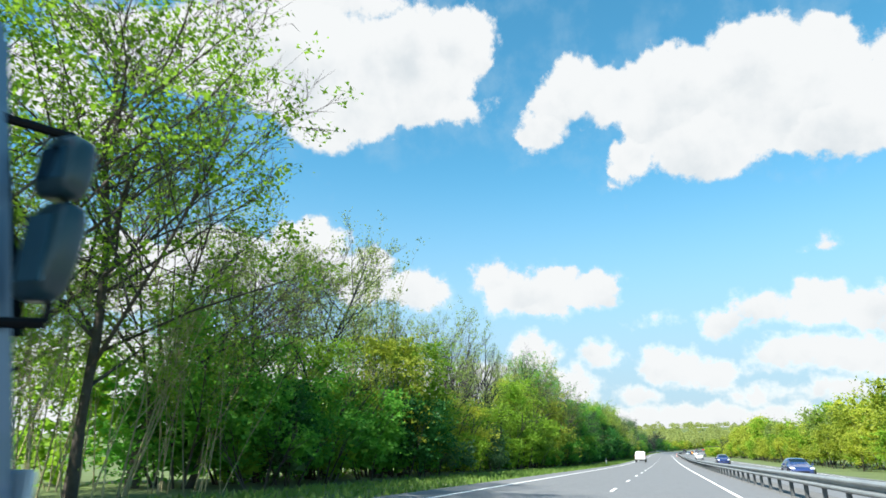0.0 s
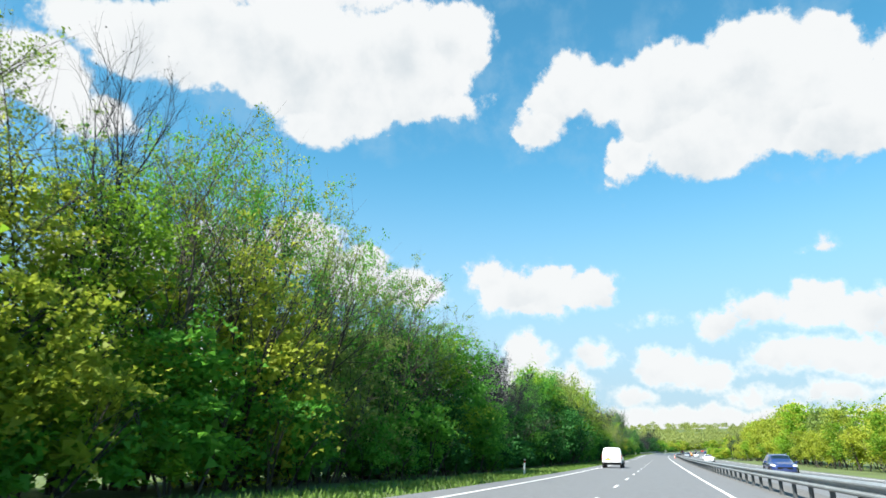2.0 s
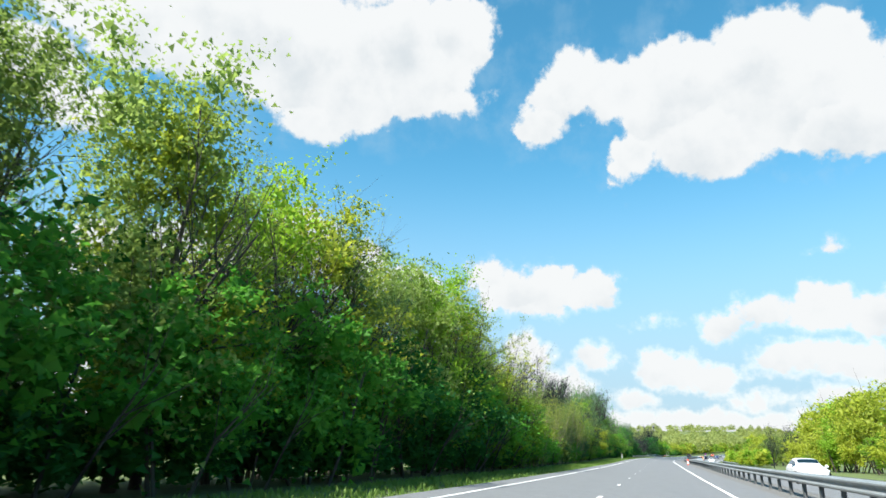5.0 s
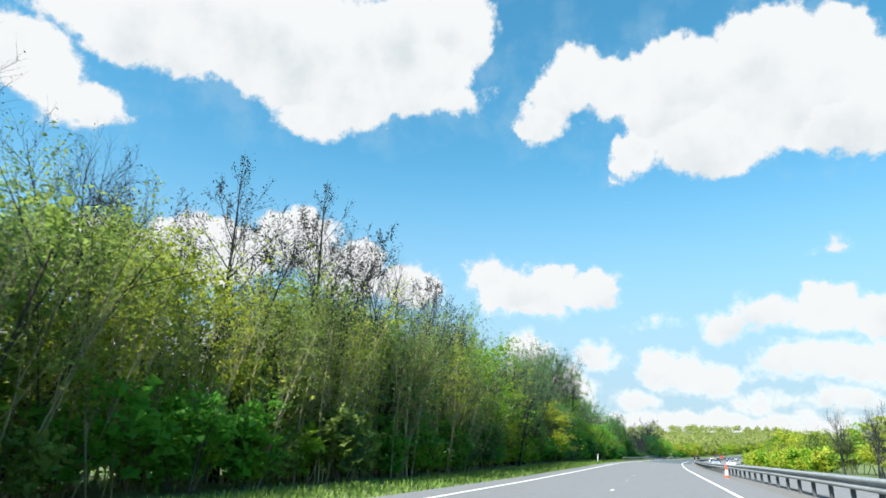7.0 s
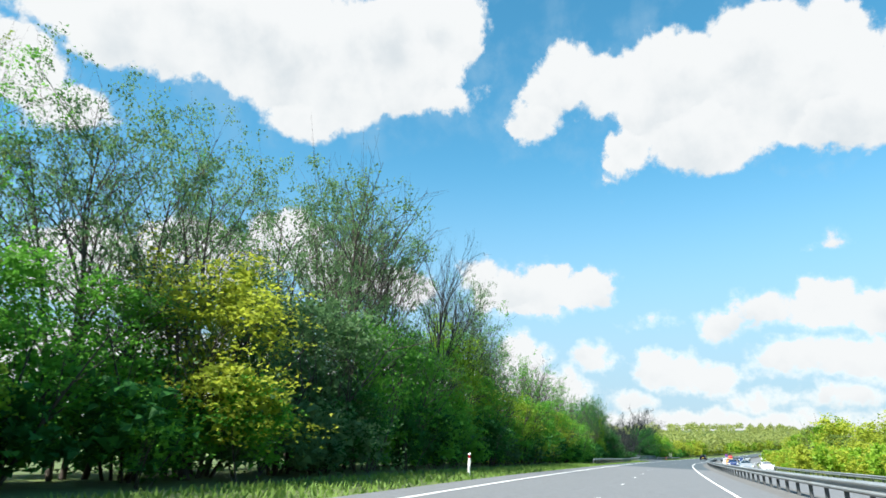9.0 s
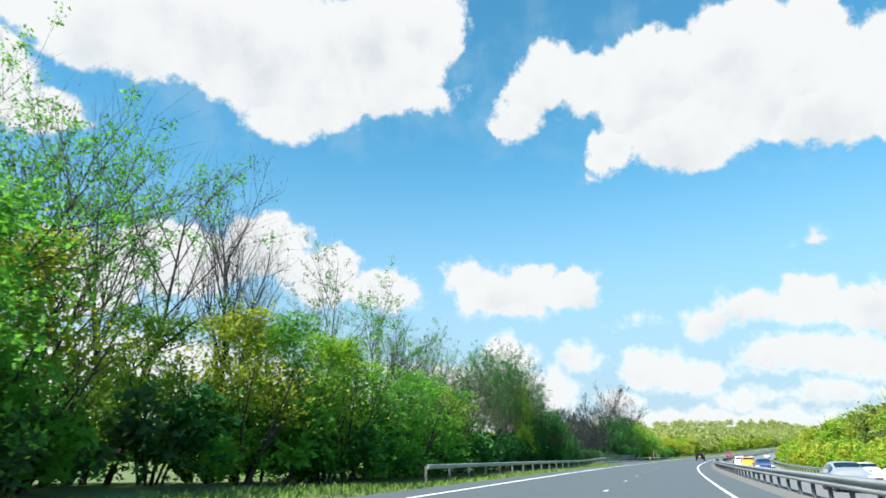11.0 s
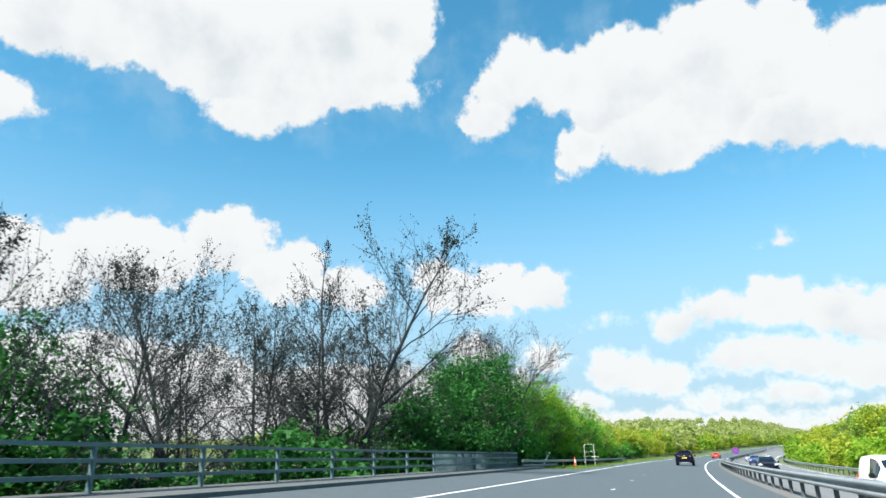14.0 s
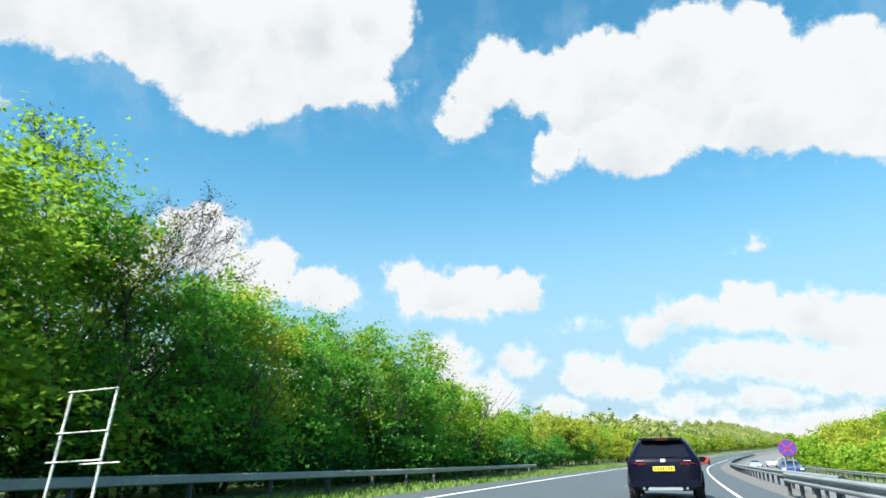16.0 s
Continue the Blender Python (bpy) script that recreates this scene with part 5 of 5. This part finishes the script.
def small_van(paint, name, label, written=False):
    sh = Shell([(0.0, 0.20, 0.38, 0.95, 1.70, 0.78, 0.85, 0.68), (0.06, 0.20, 0.30, 0.95, 1.745, 0.83, 0.875, 0.73), (0.5, 0.08, 0.26, 0.95, 1.79, 0.86, 0.885, 0.76),
                (1.5, 0, 0.26, 0.95, 1.80, 0.86, 0.885, 0.76), (2.3, 0, 0.26, 0.95, 1.765, 0.86, 0.885, 0.685), (2.7, 0, 0.26, 0.97, 1.66, 0.86, 0.88, 0.66),
                (3.3, 0, 0.26, 1.0, 1.15, 0.86, 0.875, 0.70), (3.8, 0, 0.26, 0.9, 0.99, 0.85, 0.86, 0.66), (4.05, 0, 0.3, 0.75, 0.84, 0.80, 0.80, 0.6), (4.15, 0, 0.4, 0.62, 0.66, 0.66, 0.68, 0.5)])
    base = tagged(new(name), label, "van")
    body = part("body", sh.mesh(paint), parent=base)
    soften(body)
    for side in (1, -1):
        part("side_window", sh.patch(1.95, 2.92, 5, 6, 0.010, GLASS_DARK, "side_window", side, 6, 0.06, 0.10), parent=base, label="dark cab side window")
        part("window_seal", sh.patch(1.915, 2.965, 5, 6, 0.005, RUBBER, "window_seal", side, 6, 0.02, 0.03), parent=base, label="black rubber window seal")
        part("pillar", sh.patch(2.66, 2.70, 5, 6, 0.014, RUBBER, "pillar", side, 3, 0.06, 0.10), parent=base)
        seam = bmesh.new()
        for i in range(6):
            a, b = 1.16 + 0.075 * i, 1.16 + 0.075 * (i + 1)
            n = len(seam.verts)
            box(-0.004, 0.004, -0.1, 0.0, a, b, bm=seam)
            seam.verts.ensure_lookup_table()
            for v in seam.verts[n:]:
                v.co.x += side * (0.795 - 0.16 * (v.co.z - 1.16))
        lay_on(part("door_seam", seam, INK, base), body, (0, 1, 0), 0.002)
        lamp = box(*sorted((side * 0.765, side * 0.892)), -0.010, 0.20, 0.775, 1.15, 0.03)
        for v in lamp.verts:
            if v.co.z > 1.0:
                v.co.y += 0.06
                if abs(v.co.x) < 0.82:
                    v.co.x += side * 0.045
            if v.co.y < 0.08 and abs(v.co.x) > 0.84:
                v.co.x -= side * 0.034
        t = part("tail_lamp", lamp, LAMP_RED, base, "tall red tail lamp")
        part("lens", box(*sorted((side * 0.80, side * 0.8955)), 0.03, 0.20, 0.905, 0.985, 0.008), LAMP_CLEAR, t, "clear reversing lens")
        part("headlamp", sh.patch(3.82, 4.04, 4, 6, 0.008, LAMP_CLEAR, "headlamp", side, 4), parent=base)
        part("sill", box(*sorted((side * 0.80, side * 0.885)), 1.25, 3.0, 0.24, 0.36, 0.02), TRIM, base)
        part("door_handle", box(*sorted((side * 0.885, side * 0.91)), 2.05, 2.2, 0.93, 0.97, 0.008), paint, base)
    part("windscreen", sh.patch(2.75, 3.25, 7, 9, 0.008, GLASS_DARK, "windscreen", 1), parent=base)
    part("windscreen", sh.patch(2.75, 3.25, 7, 9, 0.008, GLASS_DARK, "windscreen", -1), parent=base)
    part("rear_bumper", box(-0.82, 0.82, -0.06, 0.12, 0.30, 0.50, 0.05), TRIM, base, "dark rear bumper")
    part("door_seam", tail_panel(sh, 0.005, 0.005, 0.5, 1.60, INK, "door_seam", 0.002, 0.06), parent=base)
    for x in (-0.70, 0.70):
        part("door_seam", tail_panel(sh, 0.004, 0.004, 0.5, 1.0, INK_GREY, "door_seam", 0.002, x), parent=base)
    part("door_seam", tail_panel(sh, 0.64, 0.64, 1.645, 1.652, INK_GREY, "door_seam", 0.002), parent=base)
    part("door_ledge", tail_panel(sh, 0.74, 0.74, 0.985, 1.005, SILVER_PAINT, "door_ledge", 0.012), parent=base)
    part("door_pull", tail_panel(sh, 0.16, 0.15, 0.80, 0.86, TRIM, "door_pull", 0.02, -0.34), parent=base)
    part("badge", tail_panel(sh, 0.06, 0.06, 0.845, 0.885, SILVER_PAINT, "badge", 0.012, 0.38), parent=base, label="oval maker's badge")
    part("brake_lamp", tail_panel(sh, 0.10, 0.10, 1.672, 1.70, LAMP_DARK, "brake_lamp", 0.03, -0.05), parent=base)
    number_plate(sh, base, 0.72, -0.34)
    mirrors(base, 2.78, 1.02, 0.88)
    wheels(base, 0.885, (0.84, 3.33), 0.31)
    if written:
        slope = math.degrees(math.atan2(0.75, 0.20))
        for k, line in enumerate(("Your home.", "Your style.", "Your shutters.")):
            z = 1.475 - 0.15 * k
            lay_on(letters(line, 0.17, INK, "lettering", base, pose(0.03 * k + 0.01, 0.2 * (z - 0.95) / 0.75 - 0.06, z, slope, 0, 0), 0.2), body, (0, 1, 0), 0.009, True)
        for k, (w, z) in enumerate(((0.20, 0.80), (0.17, 0.745), (0.12, 0.69))):
            for i in range(5):
                part("small_print", tail_panel(sh, w * 0.13, w * 0.13, z - 0.008, z + 0.008, INK_GREY, "small_print", 0.004, 0.42 + w * (i - 2) * 0.4), parent=base)
        # the firm's name is drawn as plain strokes
        for i in range(17):
            tall, low = (0.20, 0.12, 0.11, 0.18, 0.18, 0.13, 0.11, 0.18, 0.11, 0.12, 0.17, 0.11, 0.15, 0.12, 0.18, 0.11, 0.15)[i], 0.05 * (i in (12, 16))
            wide = 0.075 if i == 0 else 0.034
            lay_on(part("logo_stroke", box(0.79, 0.90, 0.70 + i * 0.060, 0.70 + wide + i * 0.060, 1.31 - low, 1.31 + tall - low), INK_BLUE, base), body, (-1, 0, 0))
        for i in range(14):
            part("small_print", box(0.882, 0.889, 1.40 + 0.075 * i + 0.2 * (i > 6), 1.45 + 0.075 * i + 0.2 * (i > 6), 0.745, 0.763), INK_GREY, base)
    return base


def suv(paint, name, label, scale_z=1.0):
    sh = Shell([(0.0, 0.42, 0.42, 0.98, 1.50, 0.78, 0.86, 0.56), (0.05, 0.42, 0.30, 0.98, 1.53, 0.84, 0.895, 0.60), (0.4, 0.25, 0.24, 0.97, 1.57, 0.88, 0.915, 0.64),
                (1.2, 0.06, 0.24, 0.94, 1.61, 0.89, 0.92, 0.66), (2.0, 0, 0.24, 0.92, 1.62, 0.89, 0.92, 0.66), (2.5, 0, 0.24, 0.92, 1.54, 0.89, 0.92, 0.64),
                (3.2, 0, 0.24, 0.96, 1.08, 0.89, 0.91, 0.66), (3.9, 0, 0.26, 0.86, 0.96, 0.87, 0.88, 0.6), (4.28, 0, 0.3, 0.72, 0.80, 0.78, 0.78, 0.5), (4.4, 0, 0.4, 0.6, 0.64, 0.6, 0.62, 0.4)])
    base = tagged(new(name), label, "car")
    soften(part("body", sh.mesh(paint), parent=base))
    part("rear_window", tail_panel(sh, 0.66, 0.52, 1.08, 1.42, GLASS_REAR, "rear_window", 0.012), parent=base, label="sloping dark rear window")
    part("roof_spoiler", box(-0.52, 0.52, 0.20, 0.52, 1.50, 1.56, 0.02), paint, base)
    part("brake_lamp", box(-0.16, 0.16, 0.19, 0.21, 1.505, 1.53), LAMP_DARK, base)
    part("rear_wiper", rod((0.0, 0.04, 1.06), (0.34, 0.10, 1.13), 0.01), TRIM, base)
    part("badge", tail_panel(sh, 0.06, 0.06, 0.965, 1.035, SILVER_PAINT, "badge", 0.02), parent=base, label="round maker's badge")
    for side in (1, -1):
        lamp = bmesh.new()
        v = [(0.44, -0.01, 0.90), (0.90, 0.09, 0.86), (0.915, 0.34, 0.95), (0.88, 0.14, 1.0), (0.70, 0.01, 0.99), (0.46, -0.01, 0.95)]
        vs = [lamp.verts.new((side * (x + 0.006), y - 0.014, z)) for x, y, z in v] + [lamp.verts.new((side * (x - 0.06), y + 0.05, z)) for x, y, z in v]
        lamp.faces.new(vs[:6])
        for i in range(6):
            lamp.faces.new((vs[i], vs[(i + 1) % 6], vs[6 + (i + 1) % 6], vs[6 + i]))
        bmesh.ops.recalc_face_normals(lamp, faces=lamp.faces)
        t = part("tail_lamp", lamp, LAMP_DARK, base, "slim dark red tail lamp")
        part("lens", tail_panel(sh, 0.05, 0.06, 0.925, 0.938, LAMP_RED, "lens", 0.022, side * 0.68), parent=t)
        part("side_window", sh.patch(0.55, 1.35, 5, 6, 0.008, GLASS_DARK, "side_window", side, 5, 0.06, 0.1), parent=base)
        part("side_window", sh.patch(1.43, 2.75, 5, 6, 0.008, GLASS_DARK, "side_window", side, 6, 0.06, 0.1), parent=base)
        part("headlamp", sh.patch(3.92, 4.24, 4, 6, 0.008, LAMP_CLEAR, "headlamp", side, 4), parent=base)
        part("lamp_trim", tail_panel(sh, 0.10, 0.08, 0.985, 1.0, SILVER_PAINT, "lamp_trim", 0.02, side * 0.58), parent=base, label="thin chrome strip over the tail lamp")
        part("roof_rail", rod((side * 0.56, 0.6, 1.60), (side * 0.585, 2.2, 1.645), 0.018), ALLOY, base)
        part("exhaust", rod((side * 0.52, -0.06, 0.33), (side * 0.52, 0.1, 0.33), 0.035), ALLOY, base)
    for side in (1, -1):
        part("windscreen", sh.patch(2.56, 3.14, 7, 9, 0.008, GLASS_DARK, "windscreen", side), parent=base)
    part("rear_bumper", box(-0.86, 0.86, -0.07, 0.16, 0.30, 0.54, 0.06), paint, base, "lower rear bumper")
    part("skid_plate", box(-0.42, 0.42, -0.08, 0.05, 0.27, 0.36, 0.02), SILVER_PAINT, base)
    part("aerial_fin", rod((0, 0.62, 1.60), (0, 0.56, 1.70), 0.03, r2=0.006), TRIM, base)
    number_plate(sh, base, 0.80)
    number_plate(sh, base, 0.5, 0, False, 4.36)
    part("grille", box(-0.5, 0.5, 4.30, 4.39, 0.56, 0.72, 0.02), TRIM, base)
    mirrors(base, 2.75, 0.98, 0.92, paint)
    wheels(base, 0.92, (0.86, 3.5), 0.345, 0.23)
    return base


def hatchback(paint, name, label):
    sh = Shell([(0.0, 0.5, 0.40, 0.90, 1.34, 0.74, 0.82, 0.52), (0.06, 0.5, 0.28, 0.90, 1.38, 0.80, 0.86, 0.56), (0.5, 0.25, 0.22, 0.9, 1.43, 0.85, 0.88, 0.6),
                (1.3, 0, 0.22, 0.88, 1.46, 0.86, 0.89, 0.62), (2.1, 0, 0.22, 0.86, 1.43, 0.86, 0.89, 0.61), (3.0, 0, 0.22, 0.88, 0.98, 0.86, 0.88, 0.62),
                (3.8, 0, 0.24, 0.78, 0.86, 0.84, 0.85, 0.55), (4.2, 0, 0.3, 0.64, 0.7, 0.72, 0.72, 0.45), (4.3, 0, 0.36, 0.54, 0.58, 0.55, 0.56, 0.36)])
    base = tagged(new(name), label, "car")
    soften(part("body", sh.mesh(paint), parent=base))
    part("rear_window", tail_panel(sh, 0.64, 0.5, 0.96, 1.27, GLASS_DARK, "rear_window", 0.012), parent=base)
    for side in (1, -1):
        part("side_window", sh.patch(0.55, 2.6, 5, 6, 0.008, GLASS_DARK, "side_window", side, 8, 0.06, 0.1), parent=base)
        part("windscreen", sh.patch(2.2, 2.94, 7, 9, 0.008, GLASS_DARK, "windscreen", side), parent=base)
        part("headlamp", sh.patch(3.84, 4.16, 4, 6, 0.008, LAMP_CLEAR, "headlamp", side, 4), parent=base)
        part("tail_lamp", box(*sorted((side * 0.58, side * 0.84)), -0.015, 0.16, 0.76, 0.9, 0.02), LAMP_RED, base)
    part("grille", box(-0.4, 0.4, 4.22, 4.30, 0.42, 0.56, 0.02), TRIM, base)
    number_plate(sh, base, 0.66)
    mirrors(base, 2.45, 0.92, 0.88, paint)
    wheels(base, 0.89, (0.8, 3.4), 0.315)
    return base


def parked(ob, s, x, turn=0.0):
    ob.matrix_world = stand(s, x, 0.0, turn)


parked(small_van(WHITE_PAINT, "panel_van", "small white panel van with grey slogan on its rear doors", True), 122.6, -4.35)
parked(suv(BLACK_PAINT, "sport_utility_car", "black sport utility car with a yellow rear number plate"), 490.4, -0.16)
parked(hatchback(RED_PAINT, "hatchback", "red hatchback far ahead along the road"), 597.0, 0.5)
parked(hatchback(BLUE_PAINT, "hatchback", "blue hatchback on the opposite carriageway"), 60.0, 9.3, 180)
parked(suv(BLUE_PAINT, "sport_utility_car", "dark blue car on the opposite carriageway"), 117.0, 8.2, 180)
parked(hatchback(WHITE_PAINT, "hatchback", "white hatchback on the opposite carriageway near the bend"), 196.0, 8.2, 180)
parked(hatchback(SILVER_PAINT, "hatchback", "silver hatchback far along the opposite carriageway"), 366.0, 8.4, 180)
parked(hatchback(WHITE_PAINT, "hatchback", "white hatchback in the outer lane of the opposite carriageway"), 378.0, 11.9, 180)
parked(suv(BLUE_PAINT, "sport_utility_car", "dark blue off-road car on the opposite carriageway"), 407.0, 8.4, 180)
parked(small_van(ORANGE_PAINT, "panel_van", "orange panel van on the opposite carriageway"), 434.5, 8.3, 180)
parked(small_van(WHITE_PAINT, "panel_van", "white panel van on the opposite carriageway"), 443.5, 7.6, 180)
parked(suv(BLACK_PAINT, "sport_utility_car", "dark off-road car on the opposite carriageway"), 491.0, 7.6, 180)
parked(suv(BLUE_PAINT, "sport_utility_car", "dark blue off-road car far along the opposite carriageway"), 543.0, 8.8, 180)
parked(hatchback(SILVER_PAINT, "hatchback", "silver hatchback very far along the opposite carriageway"), 590.0, 8.2, 180)
parked(hatchback(WHITE_PAINT, "hatchback", "white hatchback very far along the opposite carriageway"), 625.0, 11.9, 180)


def lorry():
    """A blue-grey lorry in the nearside lane; its cab and mirrors stand beside the start of the way."""
    base = tagged(new("lorry"), "blue-grey lorry with tall black door mirrors and box body", "lorry")
    bm = box(-1.2, 1.2, -1.9, 0.0, 0.55, 2.95, 0.12)
    for v in bm.verts:
        if v.co.z > 1.5 and v.co.y > -0.4:
            v.co.y -= (v.co.z - 0.9) * 0.26
    part("cab", bm, CAB_BLUE, base, "blue-grey painted cab")
    part("windscreen", mesh_of("windscreen", [(-1.05, -0.10, 1.5), (1.05, -0.10, 1.5), (1.0, -0.40, 2.6), (-1.0, -0.40, 2.6)], [(0, 1, 2, 3)], GLASS_DARK), parent=base)
    for side in (1, -1):
        part("side_window", box(*sorted((side * 1.19, side * 1.21)), -1.3, -0.62, 1.65, 2.45, 0.004), GLASS_DARK, base)
        part("step", box(*sorted((side * 1.0, side * 1.22)), -1.2, -0.5, 0.5, 0.62, 0.02), TRIM, base)
        arm = bmesh.new()
        x0, x1 = side * 1.14, side * 1.33
        rod((x0, -0.56, 2.42), (x1, -0.26, 2.41), 0.024, arm)
        rod((x1, -0.26, 2.41), (x1, -0.24, 1.52), 0.018, arm)
        rod((x0, -0.44, 1.50), (x1, -0.24, 1.52), 0.024, arm)
        a = part("mirror_arm", arm, TRIM, base)
        for low, high, w, say in ((2.08, 2.39, 0.125, "dark wide-angle mirror housing"), (1.60, 2.06, 0.125, "tall dark main mirror housing")):
            mid, tall = (low + high) / 2, (high - low) / 2
            shell = bmesh.new()
            bmesh.ops.create_uvsphere(shell, u_segments=24, v_segments=16, radius=1.0)
            for v in shell.verts:
                v.co = Vector([math.copysign(abs(q) ** 0.5, q) for q in v.co])
                v.co = Vector((v.co.x * w, v.co.y * 0.08 - 0.01, mid + v.co.z * tall))
            for f in shell.faces:
                f.smooth = True
            for v in shell.verts:
                v.co.x = side * 1.335 + v.co.x * (1 - 0.22 * abs(v.co.z - mid) / (high - low)) + side * 0.10 * (v.co.z - mid) * (low < 2)
                v.co.y += -0.28 + 0.04 * (v.co.z - mid)
            bmesh.ops.recalc_face_normals(shell, faces=shell.faces)
            house = part("mirror", shell, MIRROR_SHELL, a, say)
            part("mirror_glass", box(side * 1.335 - 0.075, side * 1.335 + 0.075, -0.374, -0.362, low + 0.075, high - 0.075, 0.004), MIRROR_GLASS, house)
        part("headlamp", box(*sorted((side * 0.8, side * 1.15)), -0.02, 0.02, 0.7, 0.9, 0.01), LAMP_CLEAR, base)
    part("grille", box(-0.75, 0.75, -0.01, 0.02, 0.7, 1.3, 0.01), TRIM, base)
    part("box_body", box(-1.25, 1.25, -9.0, -2.1, 1.0, 3.6, 0.04), SILVER_PAINT, base, "plain grey box body")
    part("chassis", box(-0.45, 0.45, -8.9, -0.2, 0.55, 0.99, 0.02), TRIM, base)
    wheels(base, 1.2, (-7.2, -1.0), 0.48, 0.28)
    base.matrix_world = stand(2.40, -3.98)


lorry()


# ---- roadside furniture ----
def marker_post(s, x, lean=0.0, turn=0.0, z=0.0):
    base = tagged(new("marker_post"), "slim white plastic verge marker post with a dark reflector band", "marker post", "verge marker posts")
    bm = box(-0.055, 0.055, -0.03, 0.03, -0.2, 0.95, 0.015)
    for v in bm.verts:
        if v.co.z > 0.9:
            v.co.z += v.co.x * 0.35
    part("post", bm, CONE_WHITE, base)
    part("band", box(-0.058, 0.058, -0.033, 0.033, 0.72, 0.86, 0.004), TRIM, base, "black band")
    part("reflector", box(-0.03, 0.03, -0.037, -0.03, 0.75, 0.83, 0.002), LAMP_RED, base)
    p = at(s, x)
    base.matrix_world = stand(s, x, lie(p.x, p.y) - p.z + z, turn, 1.0, lean)


marker_post(294.0, -8.3, 2.0)
marker_post(102.5, -8.5, 4.0)
marker_post(472.9, -11.4, 28.0, 0.0, 0.35)


def cone(s, x, high=0.75):
    base = tagged(new("traffic_cone"), "orange-red traffic cone with white reflective sleeve", "traffic cone", "traffic cones")
    part("base_plate", box(-0.19, 0.19, -0.19, 0.19, 0.0, 0.04, 0.012), CONE_RED, base)
    part("cone_body", rod((0, 0, 0.03), (0, 0, high), 0.14, None, 20, 0.03), CONE_RED, base)
    z0, z1 = high * 0.42, high * 0.72
    r = lambda z: 0.14 - (0.11) * (z - 0.03) / (high - 0.03) + 0.003
    part("sleeve", rod((0, 0, z0), (0, 0, z1), r(z0), None, 20, r(z1)), CONE_WHITE, base, "white reflective sleeve")
    p = at(s, x)
    base.matrix_world = stand(s, x, max(lie(p.x, p.y) - p.z, 0.0 if -6.6 < x < 3.3 else -9) + 0.0, 20.0)


cone(250.4, 3.3, 1.0)
cone(252.4, 3.45, 1.0)
cone(477.4, -9.5, 0.95)


def sign_frame(s, x, lean, back):
    """The empty back frame of a road sign: two tubes and three rails."""
    base = tagged(new("sign_frame"), "empty whitened steel sign frame of two posts and three cross rails", "sign frame")
    for side in (-0.46, 0.46):
        part("post", rod((side, 0, -0.4), (side, 0, 2.1), 0.019, None, 10), FRAME_WHITE, base)
    for z, a, b in ((2.08, -0.5, 0.5), (1.42, -0.52, 0.5), (0.98, -0.6, 0.5), (0.93, 0.1, 0.85)):
        part("rail", rod((a, -0.03, z), (b, -0.03, z), 0.012, None, 8), FRAME_WHITE, base)
    p = at(s, x)
    base.matrix_world = stand(s, x, lie(p.x, p.y) - p.z, 0.0, 1.0, lean) @ pose(0, 0, 0, -back, 0, 0)


sign_frame(480.05, -8.5, -2.0, 8.0)


def round_sign(s, x):
    base = tagged(new("round_sign"), "round blue sign with faded red rim and cross on posts", "road sign")
    disc = bmesh.new()
    bmesh.ops.create_cone(disc, cap_ends=True, segments=40, radius1=0.42, radius2=0.42, depth=0.03, matrix=pose(0, -0.06, 2.05, 90, 0, 0))
    part("sign_face", disc, SIGN_BLUE, base)
    rim = bmesh.new()
    bmesh.ops.create_cone(rim, cap_ends=True, segments=40, radius1=0.45, radius2=0.45, depth=0.02, matrix=pose(0, -0.045, 2.05, 90, 0, 0))
    part("rim", rim, SIGN_RED, base, "red border ring")
    for lean in (45, -45):
        bar = box(-0.05, 0.05, -0.006, 0.004, -0.41, 0.41, 0.0)
        bmesh.ops.transform(bar, matrix=pose(0, -0.078, 2.05, 0, lean, 0), verts=bar.verts)
        part("cross_bar", bar, SIGN_RED, base, "faded red diagonal bar")
    for side in (-0.2, 0.2):
        part("post", rod((side, 0, -0.3), (side, 0, 2.4), 0.03), STEEL, base)
    base.matrix_world = stand(s, x)


round_sign(512.4, 5.6)


def small_sign(s, x):
    base = tagged(new("verge_sign"), "small pale sign board on two posts in the far verge", "road sign")
    part("board", box(-0.6, 0.6, -0.03, 0.0, 1.1, 1.9, 0.01), CONE_WHITE, base)
    for side in (-0.4, 0.4):
        part("post", rod((side, 0.03, -0.4), (side, 0.03, 1.9), 0.03), POST_STEEL, base)
    p = at(s, x)
    base.matrix_world = stand(s, x, lie(p.x, p.y) - p.z)


small_sign(495.0, 17.6)
